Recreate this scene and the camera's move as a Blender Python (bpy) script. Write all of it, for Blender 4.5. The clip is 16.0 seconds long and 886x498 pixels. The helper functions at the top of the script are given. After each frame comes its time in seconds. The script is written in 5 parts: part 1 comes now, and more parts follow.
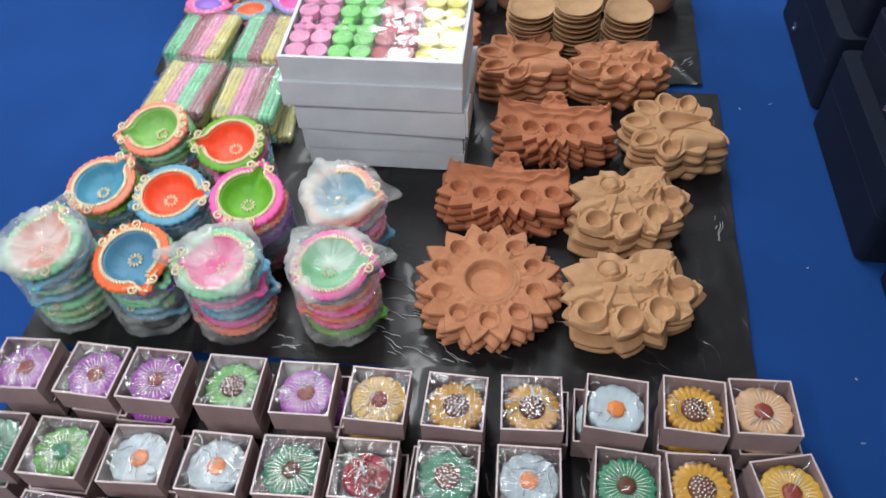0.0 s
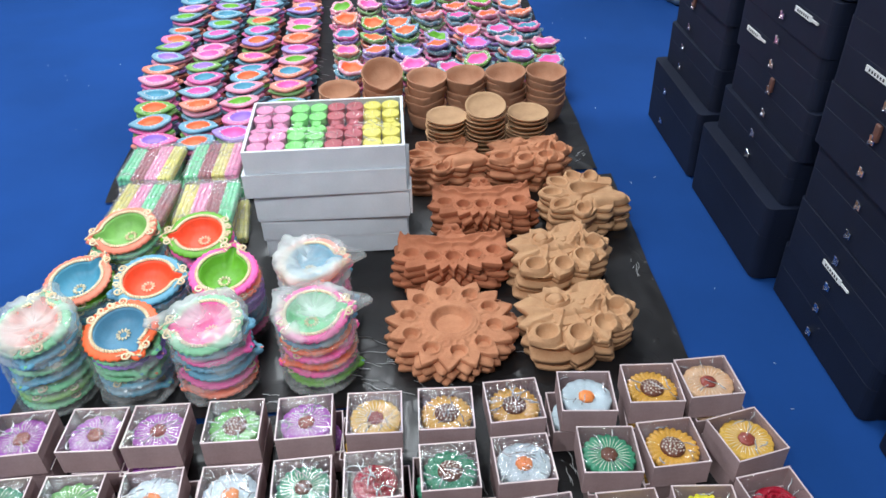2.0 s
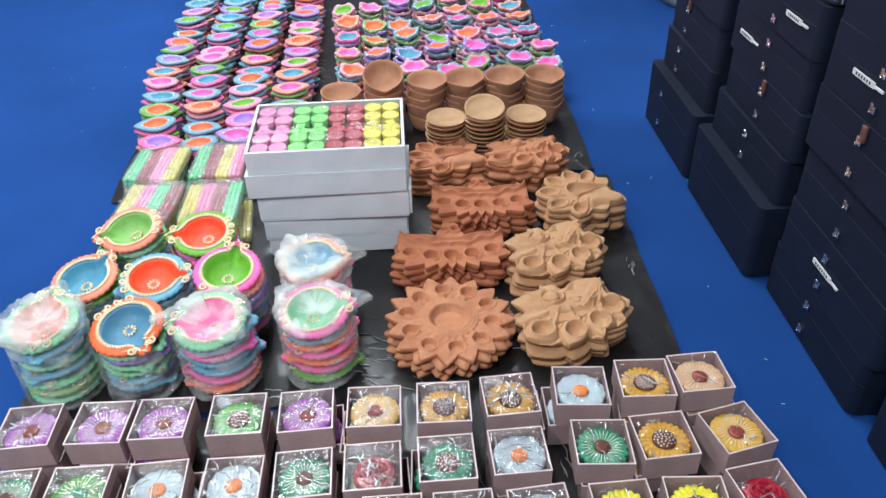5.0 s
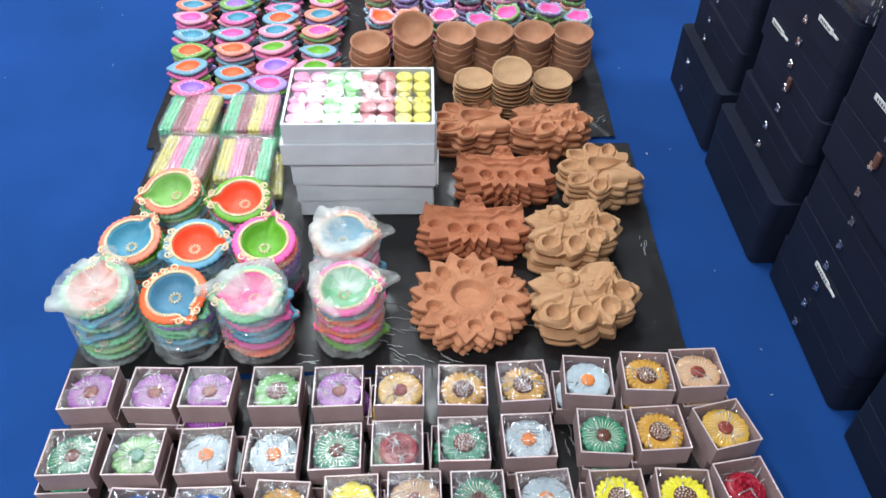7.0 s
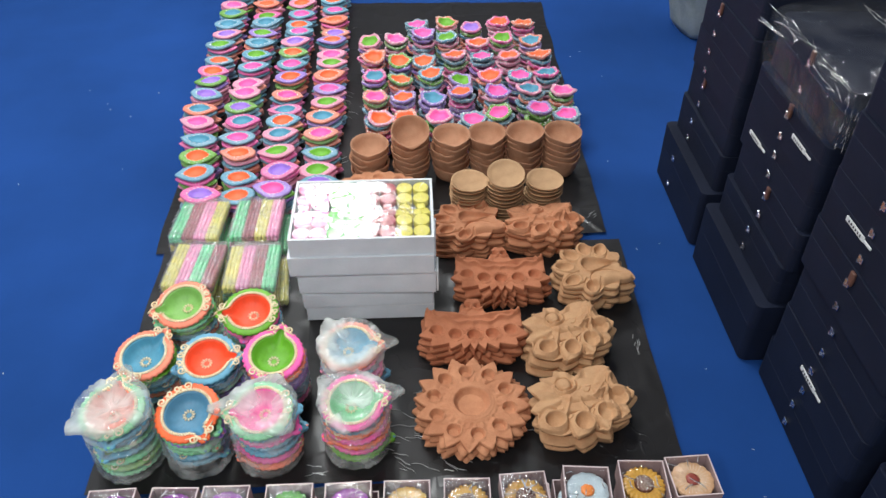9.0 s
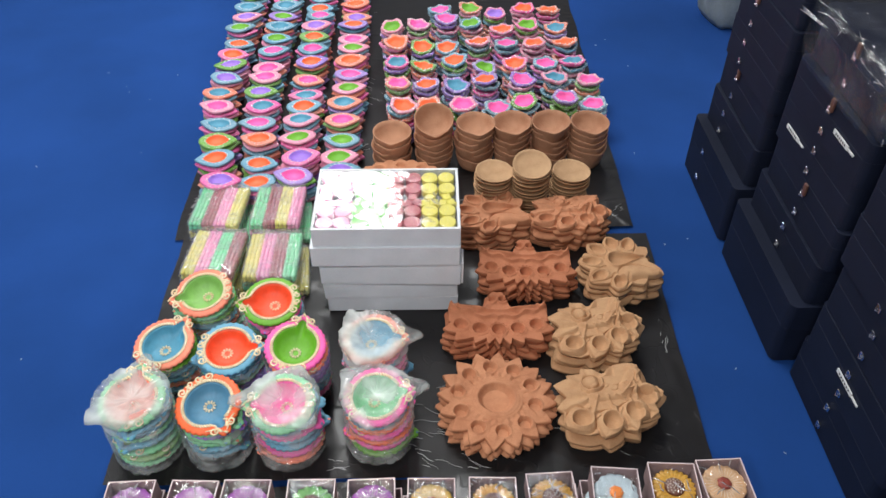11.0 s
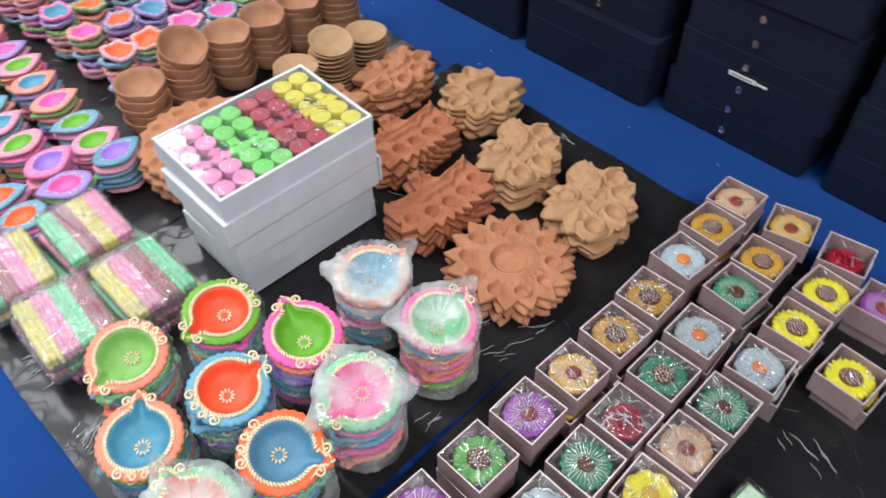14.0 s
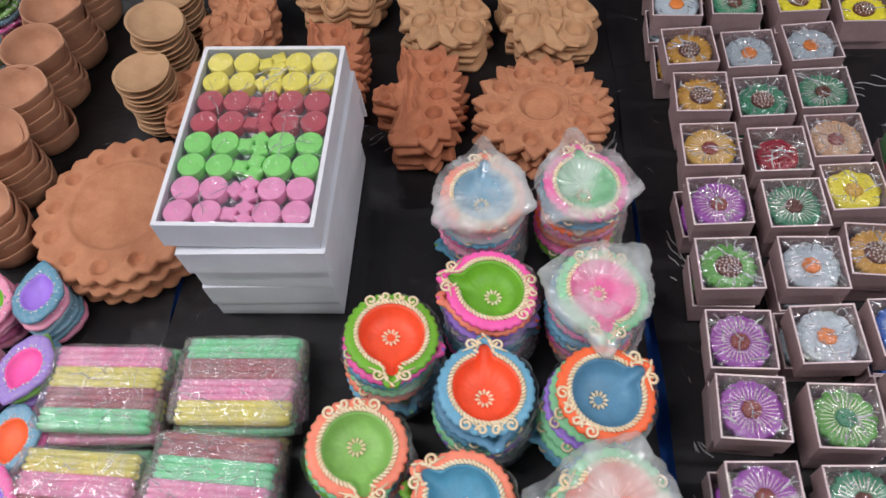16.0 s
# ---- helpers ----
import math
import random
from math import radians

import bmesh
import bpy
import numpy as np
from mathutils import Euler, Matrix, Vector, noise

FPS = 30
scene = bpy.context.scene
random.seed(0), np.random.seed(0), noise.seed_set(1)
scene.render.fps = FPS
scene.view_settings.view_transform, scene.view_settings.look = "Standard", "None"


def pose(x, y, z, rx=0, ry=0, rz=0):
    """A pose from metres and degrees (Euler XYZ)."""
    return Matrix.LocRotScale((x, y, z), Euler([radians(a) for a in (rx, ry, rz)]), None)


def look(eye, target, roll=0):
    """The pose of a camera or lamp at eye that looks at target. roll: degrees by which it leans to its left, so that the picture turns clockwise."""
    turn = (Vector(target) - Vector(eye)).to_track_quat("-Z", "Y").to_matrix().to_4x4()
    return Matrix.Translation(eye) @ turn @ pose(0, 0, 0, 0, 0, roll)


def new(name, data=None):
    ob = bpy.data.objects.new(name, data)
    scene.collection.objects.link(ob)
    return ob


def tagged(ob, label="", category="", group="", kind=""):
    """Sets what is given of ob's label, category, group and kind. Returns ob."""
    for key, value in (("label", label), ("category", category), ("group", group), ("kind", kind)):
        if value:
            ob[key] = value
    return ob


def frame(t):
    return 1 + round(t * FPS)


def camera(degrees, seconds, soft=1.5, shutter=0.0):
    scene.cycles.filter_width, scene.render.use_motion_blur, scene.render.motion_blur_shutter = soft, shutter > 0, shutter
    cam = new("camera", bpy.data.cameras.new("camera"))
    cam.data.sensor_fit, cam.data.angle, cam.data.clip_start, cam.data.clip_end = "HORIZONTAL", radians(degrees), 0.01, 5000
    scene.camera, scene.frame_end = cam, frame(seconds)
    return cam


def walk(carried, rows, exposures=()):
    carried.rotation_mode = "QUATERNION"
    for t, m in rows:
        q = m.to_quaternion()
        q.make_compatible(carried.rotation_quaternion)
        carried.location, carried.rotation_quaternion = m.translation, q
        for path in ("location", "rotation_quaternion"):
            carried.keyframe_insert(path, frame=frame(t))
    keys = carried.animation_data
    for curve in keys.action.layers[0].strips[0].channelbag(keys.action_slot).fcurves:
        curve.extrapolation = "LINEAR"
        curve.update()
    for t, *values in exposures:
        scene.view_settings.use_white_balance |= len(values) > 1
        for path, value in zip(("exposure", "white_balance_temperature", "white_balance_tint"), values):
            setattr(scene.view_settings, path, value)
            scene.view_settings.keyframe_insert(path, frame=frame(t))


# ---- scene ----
cam = camera(60.2, 16.0, shutter=0.3)
PATH = [
    (0, (0.444, -1.068, 1.039), (0.235, 0.225, -0.473), -3.0),
    (0.5, (0.366, -1.176, 1.014), (0.234, 0.293, -0.337), -7.0),
    (1, (0.287, -1.285, 1.008), (0.264, 0.326, -0.176), -0.8),
    (1.5, (0.33, -1.313, 0.988), (0.399, 0.306, -0.184), -1.4),
    (2, (0.334, -1.348, 0.978), (0.402, 0.278, -0.184), -1.6),
    (2.5, (0.319, -1.355, 0.991), (0.415, 0.284, -0.15), 0.0),
    (3, (0.334, -1.368, 0.975), (0.385, 0.297, -0.131), -0.4),
    (3.5, (0.337, -1.384, 0.976), (0.418, 0.256, -0.164), -0.9),
    (4, (0.341, -1.381, 0.981), (0.41, 0.253, -0.171), -1.6),
    (6.5, (0.326, -1.371, 1.097), (0.36, 0.184, -0.16), -0.9),
    (7, (0.31, -1.334, 1.181), (0.344, 0.115, -0.198), 0.7),
    (7.5, (0.302, -1.321, 1.257), (0.302, 0.122, -0.128), -0.1),
    (8, (0.288, -1.287, 1.324), (0.288, 0.105, -0.112), 0.6),
    (8.5, (0.281, -1.295, 1.332), (0.31, 0.197, 0.0), 0.2),
    (9, (0.299, -1.306, 1.324), (0.347, 0.23, 0.044), -0.2),
    (11.5, (0.26, -1.234, 1.296), (0.263, 0.278, -0.013), 0.8),
    (12, (0.215, -1.14, 1.248), (0.324, 0.382, -0.045), 6.0),
    (12.5, (0.019, -1.158, 1.215), (0.394, 0.307, -0.095), 2.5),
    (13, (-0.125, -1.114, 1.193), (0.433, 0.224, -0.184), 0.2),
    (13.5, (-0.274, -1.003, 1.144), (0.466, 0.202, -0.27), -1.9),
    (14, (-0.349, -0.906, 1.113), (0.577, 0.097, -0.349), -1.3),
    (14.5, (-0.444, -0.767, 1.093), (0.645, -0.067, -0.432), -7.5),
    (15, (-0.514, -0.615, 1.063), (0.558, -0.111, -0.548), -9.4),
    (15.5, (-0.536, -0.436, 1.037), (0.53, -0.069, -0.615), -12.0),
    (16, (-0.519, -0.28, 1.047), (0.534, -0.037, -0.636), -11.2),
]
EXPOSURES = [
    (0.0, -0.04, 6220, 11), (0.5, -0.02, 6210, 11), (1.0, 0.12, 6070, 11), (2.0, 0.27, 5970, 10), (3.5, 0.31, 5970, 10), (6.5, 0.29, 6020, 10),
    (8.0, 0.20, 6150, 10), (9.0, 0.03, 6340, 11), (12.0, -0.02, 6440, 13), (12.5, 0.07, 6410, 13), (14.0, 0.10, 6230, 13), (15.0, -0.11, 6450, 17), (15.5, -0.16, 6430, 18), (16.0, -0.37, 6420, 21),
]
walk(cam, [(t, look(eye, target, roll)) for t, eye, target, roll in PATH], EXPOSURES)

# ---- world and lamps ----
PI, TAU = math.pi, 2 * math.pi
world = bpy.data.worlds.new("world")
scene.world = world
world.use_nodes = True
world.node_tree.nodes["Background"].inputs[0].default_value = (0.55, 0.6, 0.7, 1)
world.node_tree.nodes["Background"].inputs[1].default_value = 0.05
LAMP_WATTS = 23.5


def ceiling_lamp(x, y, length, width, watts):
    data = bpy.data.lights.new("panel_light", "AREA")
    data.shape, data.size, data.size_y = "RECTANGLE", width, length
    data.energy, data.color = watts, (0.98, 1.0, 0.97)
    ob = new("panel_light", data)
    ob.matrix_world = pose(x, y, 2.83)


# x, y, half width, half length, strength
FIXTURES = [(lx, ly, 0.08, 0.59, 1.75 if ly < 0 else 1.0 if ly < 1 else 0.62) for lx in (-3.2, -0.95, -0.12, 3.4) for ly in (-2.4, 0.85, 2.15)]
FIXTURES += [(lx, 3.45, 0.08, 0.59, 0.62) for lx in (-3.2, 3.4)] + [(lx, 3.07, 0.30, 0.30, 0.95) for lx in (-0.30, 0.84)]
for lx, ly, across, along, strength in FIXTURES:
    ceiling_lamp(lx, ly, 2 * along, 2 * across, LAMP_WATTS * strength)

# ---- materials ----


def base_material(name, colour, rough=0.6, metal=0.0, coat=0.0):
    m = bpy.data.materials.new(name)
    m.use_nodes = True
    b = m.node_tree.nodes["Principled BSDF"]
    b.inputs["Base Color"].default_value = (*colour, 1)
    b.inputs["Roughness"].default_value = rough
    b.inputs["Metallic"].default_value = metal
    b.inputs["Coat Weight"].default_value = coat
    return m, m.node_tree.nodes, m.node_tree.links, b


def mottled(name, colour, other, scale=30.0, rough=0.7, bump=0.3, fine=400.0, metal=0.0, spread=0.15, coat=0.0, depth=0.001):
    """Colour that wanders between two tones at a broad and a fine scale, and from object to object, with a fine relief."""
    m, n, l, b = base_material(name, colour, rough, metal, coat)
    tc = n.new("ShaderNodeTexCoord")
    broad, grain = n.new("ShaderNodeTexNoise"), n.new("ShaderNodeTexNoise")
    broad.inputs["Scale"].default_value, grain.inputs["Scale"].default_value = scale, fine
    broad.inputs["Detail"].default_value = 5
    for node in (broad, grain):
        l.new(tc.outputs["Object"], node.inputs["Vector"])
    info = n.new("ShaderNodeObjectInfo")
    add = n.new("ShaderNodeMath")
    add.operation = "MULTIPLY_ADD"
    add.inputs[1].default_value, add.inputs[2].default_value = spread, -spread / 2
    l.new(info.outputs["Random"], add.inputs[0])
    summed = n.new("ShaderNodeMath")
    l.new(broad.outputs["Fac"], summed.inputs[0])
    l.new(add.outputs[0], summed.inputs[1])
    third = n.new("ShaderNodeMath")
    third.operation = "MULTIPLY_ADD"
    third.inputs[1].default_value = 0.35
    l.new(grain.outputs["Fac"], third.inputs[0])
    l.new(summed.outputs[0], third.inputs[2])
    ramp = n.new("ShaderNodeMapRange")
    ramp.inputs["From Min"].default_value, ramp.inputs["From Max"].default_value = 0.45, 0.9
    l.new(third.outputs[0], ramp.inputs["Value"])
    mix = n.new("ShaderNodeMix")
    mix.data_type = "RGBA"
    mix.inputs[6].default_value, mix.inputs[7].default_value = (*colour, 1), (*other, 1)
    l.new(ramp.outputs[0], mix.inputs[0])
    l.new(mix.outputs[2], b.inputs["Base Color"])
    if bump:
        bp = n.new("ShaderNodeBump")
        bp.inputs["Strength"].default_value, bp.inputs["Distance"].default_value = bump, depth
        l.new(third.outputs[0], bp.inputs["Height"])
        l.new(bp.outputs[0], b.inputs["Normal"])
    return m


def shade(c, k):
    return tuple(min(1.0, v * k) for v in c)


def crease_height(n, l, scale, wander, width, waviness=0.8):
    """Height of thin random creases between flat patches, with soft waves in the patches."""
    tc, warp, add, cells = n.new("ShaderNodeTexCoord"), n.new("ShaderNodeTexNoise"), n.new("ShaderNodeMix"), n.new("ShaderNodeTexVoronoi")
    info, shift = n.new("ShaderNodeObjectInfo"), n.new("ShaderNodeVectorMath")
    shift.operation = "MULTIPLY_ADD"
    shift.inputs[1].default_value = (7.0, 5.0, 3.0)
    l.new(info.outputs["Random"], shift.inputs[0])
    l.new(tc.outputs["Object"], shift.inputs[2])
    warp.inputs["Scale"].default_value, warp.inputs["Detail"].default_value = scale * 0.9, 2
    add.data_type, add.blend_type = "RGBA", "LINEAR_LIGHT"
    add.inputs[0].default_value = wander
    cells.feature = "DISTANCE_TO_EDGE"
    cells.inputs["Scale"].default_value = scale
    l.new(shift.outputs[0], warp.inputs["Vector"])
    l.new(shift.outputs[0], add.inputs[6])
    l.new(warp.outputs["Color"], add.inputs[7])
    l.new(add.outputs[2], cells.inputs["Vector"])
    rng = n.new("ShaderNodeMapRange")
    rng.interpolation_type = "SMOOTHSTEP"
    rng.inputs["From Max"].default_value, rng.inputs["To Min"].default_value, rng.inputs["To Max"].default_value = width, 1.0, 0.0
    l.new(cells.outputs["Distance"], rng.inputs["Value"])
    waves = n.new("ShaderNodeMath")
    waves.operation = "MULTIPLY_ADD"
    waves.inputs[1].default_value = waviness
    l.new(warp.outputs["Fac"], waves.inputs[0])
    l.new(rng.outputs[0], waves.inputs[2])
    return waves.outputs[0], warp.outputs["Fac"]


def film_material(name, gloss, milky=0.0, tint=(1, 1, 1), rough=0.03, bump=1.0, scale=40.0, wander=0.03, width=0.10, height=0.002, waviness=0.8):
    """Thin clear or milky plastic film: it lets light through, with a creased gloss."""
    m, n, l, b = base_material(name, tint)
    n.remove(b)
    out = n["Material Output"]
    clear, shine, milk = n.new("ShaderNodeBsdfTransparent"), n.new("ShaderNodeBsdfGlossy"), n.new("ShaderNodeBsdfDiffuse")
    shine.inputs["Roughness"].default_value = rough
    milk.inputs["Color"].default_value = (*tint, 1)
    creases, patches = crease_height(n, l, scale, wander, width, waviness)
    bp = n.new("ShaderNodeBump")
    l.new(creases, bp.inputs["Height"])
    bp.inputs["Strength"].default_value, bp.inputs["Distance"].default_value = bump, height
    l.new(bp.outputs[0], shine.inputs["Normal"])
    m1, m2 = n.new("ShaderNodeMixShader"), n.new("ShaderNodeMixShader")
    if milky:
        rng = n.new("ShaderNodeMapRange")
        rng.inputs["From Min"].default_value, rng.inputs["From Max"].default_value = 0.35, 0.65
        rng.inputs["To Min"].default_value, rng.inputs["To Max"].default_value = milky * 0.3, min(1, milky * 1.9)
        l.new(patches, rng.inputs["Value"])
        l.new(rng.outputs[0], m1.inputs[0])
    else:
        m1.inputs[0].default_value = 0.0
    l.new(clear.outputs[0], m1.inputs[1])
    l.new(milk.outputs[0], m1.inputs[2])
    m2.inputs[0].default_value = gloss
    l.new(m1.outputs[0], m2.inputs[1])
    l.new(shine.outputs[0], m2.inputs[2])
    l.new(m2.outputs[0], out.inputs["Surface"])
    return m


def wax(name, c):
    return mottled(name, c, shade(c, 1.25), 60, 0.38, 0.15, 500, spread=0.1)


def carpet_material():
    m = mottled("blue_carpet", (0.0085, 0.046, 0.187), (0.0128, 0.063, 0.258), 2.2, 0.92, 0.6, 700, spread=0, depth=0.002)
    b = m.node_tree.nodes["Principled BSDF"]
    b.inputs["Specular IOR Level"].default_value = 0.15
    return m


def sheet_material():
    """Black plastic sheet, mostly flat, with sparse creases and a broken gloss."""
    m, n, l, b = base_material("black_plastic", (0.013, 0.012, 0.0125), 0.2)
    b.inputs["Specular IOR Level"].default_value = 0.3
    b.inputs["Coat Weight"].default_value, b.inputs["Coat Roughness"].default_value = 0.22, 0.12
    creases, patches = crease_height(n, l, 9.0, 0.16, 0.03)
    bp = n.new("ShaderNodeBump")
    bp.inputs["Strength"].default_value, bp.inputs["Distance"].default_value = 0.5, 0.006
    l.new(creases, bp.inputs["Height"])
    l.new(bp.outputs[0], b.inputs["Coat Normal"])
    rr = n.new("ShaderNodeMapRange")
    rr.inputs["To Min"].default_value, rr.inputs["To Max"].default_value = 0.30, 0.55
    l.new(patches, rr.inputs["Value"])
    l.new(rr.outputs[0], b.inputs["Roughness"])
    return m


CARPET, SHEET = carpet_material(), sheet_material()
# Light grey on black plastic: highlights along the creases, painted into the base colour.
SHEET_GLINT = base_material("black_plastic_painted_glint", (0.38, 0.38, 0.38), 0.12)[0]
SHEET_GLINT.node_tree.nodes["Principled BSDF"].inputs["Specular IOR Level"].default_value = 1.0
TERRA = mottled("terracotta", (0.428, 0.168, 0.079), (0.565, 0.254, 0.128), 35, 0.85, 0.5, 350)
RUST = mottled("red_terracotta", (0.382, 0.125, 0.054), (0.512, 0.190, 0.091), 35, 0.85, 0.5, 350)
TAN = mottled("tan_clay", (0.440, 0.225, 0.106), (0.560, 0.325, 0.166), 35, 0.85, 0.5, 350)
BROWN_CLAY = mottled("brown_clay", (0.37, 0.17, 0.09), (0.50, 0.26, 0.15), 30, 0.82, 0.4, 350)
BEIGE_CLAY = mottled("beige_clay", (0.40, 0.23, 0.115), (0.52, 0.32, 0.17), 30, 0.85, 0.4, 350)
CARD = mottled("white_card", (0.62, 0.65, 0.68), (0.72, 0.75, 0.78), 14, 0.55, 0.1, 300)
CARD_EDGE = mottled("white_card_edge", (0.66, 0.68, 0.70), (0.76, 0.77, 0.78), 20, 0.5, 0.1, 300)
KRAFT = mottled("mauve_brown_card", (0.30, 0.205, 0.20), (0.40, 0.285, 0.28), 18, 0.62, 0.15, 300)
KRAFT_EDGE = mottled("pale_card_edge", (0.60, 0.47, 0.47), (0.72, 0.60, 0.60), 40, 0.6, 0.1, 300)
GOLD = mottled("pale_gold_paint", (0.80, 0.60, 0.34), (0.90, 0.80, 0.58), 90, 0.40, 0.2, 500, metal=0.08)
SILVER = mottled("silver_glitter", (0.62, 0.60, 0.58), (0.95, 0.94, 0.92), 260, 0.3, 0.8, 900, metal=0.35, depth=0.002)
CRINKLED = film_material("crinkled_film", 0.25, 0.0, (0.9, 0.9, 0.9), rough=0.06, scale=48, wander=0.026, width=0.40, height=0.0040, waviness=2.0)
SMOOTH_FILM = film_material("smooth_film", 0.08, 0.0, (0.9, 0.9, 0.9), rough=0.04, scale=30, wander=0.03, width=0.25, height=0.0025, waviness=1.2)
# Film folds: besides real gloss, milky white is mixed in to paint their glints.
FOLD_GLINT = film_material("glint_white_fold_film", 0.50, 0.42, (0.97, 0.97, 0.97), rough=0.10, bump=0.2, scale=60)
MILKY = film_material("milky_film", 0.06, 0.31, (0.74, 0.78, 0.75), 0.16, 1.0, 18, 0.03, 0.08, 0.003)
MILKY_THIN = film_material("thin_milky_film", 0.09, 0.17, (0.80, 0.82, 0.80), 0.12, 0.9, 26, 0.03, 0.14, 0.004)
PACK_FILM = film_material("packet_film", 0.25, 0.11, (0.8, 0.8, 0.78), rough=0.05, scale=40, wander=0.03, width=0.35, height=0.004, waviness=2.0)
CASE = mottled("navy_cloth_case", (0.0058, 0.0088, 0.021), (0.0090, 0.0132, 0.030), 9, 0.62, 0.5, 900, spread=0.2)
CASE_EDGE = mottled("dark_case_binding", (0.0045, 0.006, 0.014), (0.0075, 0.0095, 0.021), 12, 0.5, 0.3, 700)
CHROME = base_material("chrome", (0.75, 0.75, 0.76), 0.18, 1.0)[0]
LEATHER = mottled("brown_leather", (0.09, 0.04, 0.030), (0.15, 0.065, 0.045), 60, 0.5, 0.4, 500)
PAPER = mottled("white_paper", (0.62, 0.63, 0.62), (0.75, 0.76, 0.75), 40, 0.7, 0.1, 300)
INK = base_material("black_ink", (0.02, 0.02, 0.025), 0.6)[0]
SACK = mottled("grey_green_sack", (0.26, 0.30, 0.27), (0.42, 0.46, 0.42), 14, 0.6, 0.8, 120, depth=0.004)
WALL = mottled("grey_wall_paint", (0.26, 0.27, 0.29), (0.31, 0.32, 0.33), 3, 0.9, 0.1, 200, spread=0)
CEILING = mottled("grey_ceiling_paint", (0.24, 0.24, 0.25), (0.29, 0.29, 0.30), 3, 0.9, 0.1, 200, spread=0)
STEEL = base_material("white_lamp_frame", (0.8, 0.8, 0.8), 0.4)[0]

for case_paint in (CASE, CASE_EDGE):
    case_paint.node_tree.nodes["Principled BSDF"].inputs["Specular IOR Level"].default_value = 0.22

DYES = {
    "orange": (0.84, 0.13, 0.035), "coral": (0.80, 0.22, 0.13), "green": (0.13, 0.36, 0.02), "lime": (0.21, 0.43, 0.10),
    "teal": (0.07, 0.26, 0.37), "sky": (0.12, 0.33, 0.46), "pink": (0.80, 0.10, 0.35), "rose": (0.80, 0.26, 0.40),
    "violet": (0.30, 0.16, 0.58), "blue": (0.08, 0.22, 0.33), "mint": (0.20, 0.55, 0.28), "red": (0.82, 0.085, 0.025),
}
DYE = {k: mottled(k + "_dyed_clay", v, shade(v, 1.3), 45, 0.5, 0.25, 420, spread=0.12) for k, v in DYES.items()}
FROST = {k: mottled(k + "_frosted_clay", shade(v, 1.05), tuple(0.66 * c + 0.20 for c in v), 190, 0.40, 0.8, 600, spread=0.25) for k, v in DYES.items()}
WAXES = {
    "pink": (0.78, 0.30, 0.50), "green": (0.22, 0.66, 0.16), "maroon": (0.45, 0.075, 0.095), "yellow": (0.74, 0.66, 0.10), "mint": (0.16, 0.68, 0.32),
    "hot_pink": (0.80, 0.26, 0.46), "lemon": (0.72, 0.66, 0.12), "wine": (0.36, 0.09, 0.10), "purple": (0.36, 0.075, 0.42), "jade": (0.05, 0.26, 0.14),
    "leaf": (0.13, 0.40, 0.08), "white": (0.45, 0.54, 0.58), "amber": (0.58, 0.31, 0.045), "gold": (0.66, 0.40, 0.06), "cream": (0.62, 0.38, 0.21),
    "sun": (0.80, 0.72, 0.04), "crimson": (0.36, 0.008, 0.028), "azure": (0.035, 0.13, 0.50), "egg": (0.80, 0.24, 0.05), "brown": (0.13, 0.045, 0.025),
    "dark_red": (0.26, 0.05, 0.035), "ivory": (0.84, 0.78, 0.66),
}
WAX = {k: wax(k + "_wax", v) for k, v in WAXES.items()}

# ---- building helpers ----


def mesh_of(verts, faces, smooth=True, name="mesh"):
    me = bpy.data.meshes.new(name)
    me.from_pydata([tuple(map(float, v)) for v in verts], [], faces)
    me.validate()
    if smooth:
        me.polygons.foreach_set("use_smooth", [True] * len(me.polygons))
    me.update()
    return me


def merged(pieces):
    verts, faces = [], []
    for v, f in pieces:
        k = len(verts)
        verts += [tuple(p) for p in v]
        faces += [tuple(i + k for i in face) for face in f]
    return verts, faces


def box_vf(x0, x1, y0, y1, z0, z1, b=0.0):
    """A box with chamfered edges."""
    if b <= 0:
        v = [(x, y, z) for z in (z0, z1) for x, y in ((x0, y0), (x1, y0), (x1, y1), (x0, y1))]
        return v, [(3, 2, 1, 0), (4, 5, 6, 7), (0, 1, 5, 4), (1, 2, 6, 5), (2, 3, 7, 6), (3, 0, 4, 7)]
    bm = bmesh.new()
    bmesh.ops.create_cube(bm, size=1)
    for q in bm.verts:
        q.co = Vector(((x0 + x1) / 2 + q.co.x * (x1 - x0), (y0 + y1) / 2 + q.co.y * (y1 - y0), (z0 + z1) / 2 + q.co.z * (z1 - z0)))
    bmesh.ops.bevel(bm, geom=bm.edges[:], offset=b, segments=2, profile=0.5, affect="EDGES")
    bm.verts.index_update()
    out = [tuple(q.co) for q in bm.verts], [tuple(q.index for q in f.verts) for f in bm.faces]
    bm.free()
    return out


def rings_vf(rings, close_first=True, close_last=True):
    """Joins rings of equal length into a skin."""
    n = len(rings[0])
    v = [p for r in rings for p in r]
    f = []
    for k in range(len(rings) - 1):
        for i in range(n):
            j = (i + 1) % n
            f.append((k * n + i, k * n + j, (k + 1) * n + j, (k + 1) * n + i))
    if close_first:
        c = np.mean(np.array(rings[0]), 0)
        v.append(tuple(c))
        f += [(len(v) - 1, (i + 1) % n, i) for i in range(n)]
    if close_last:
        c, o = np.mean(np.array(rings[-1]), 0), (len(rings) - 1) * n
        v.append(tuple(c))
        f += [(len(v) - 1, o + i, o + (i + 1) % n) for i in range(n)]
    return v, f


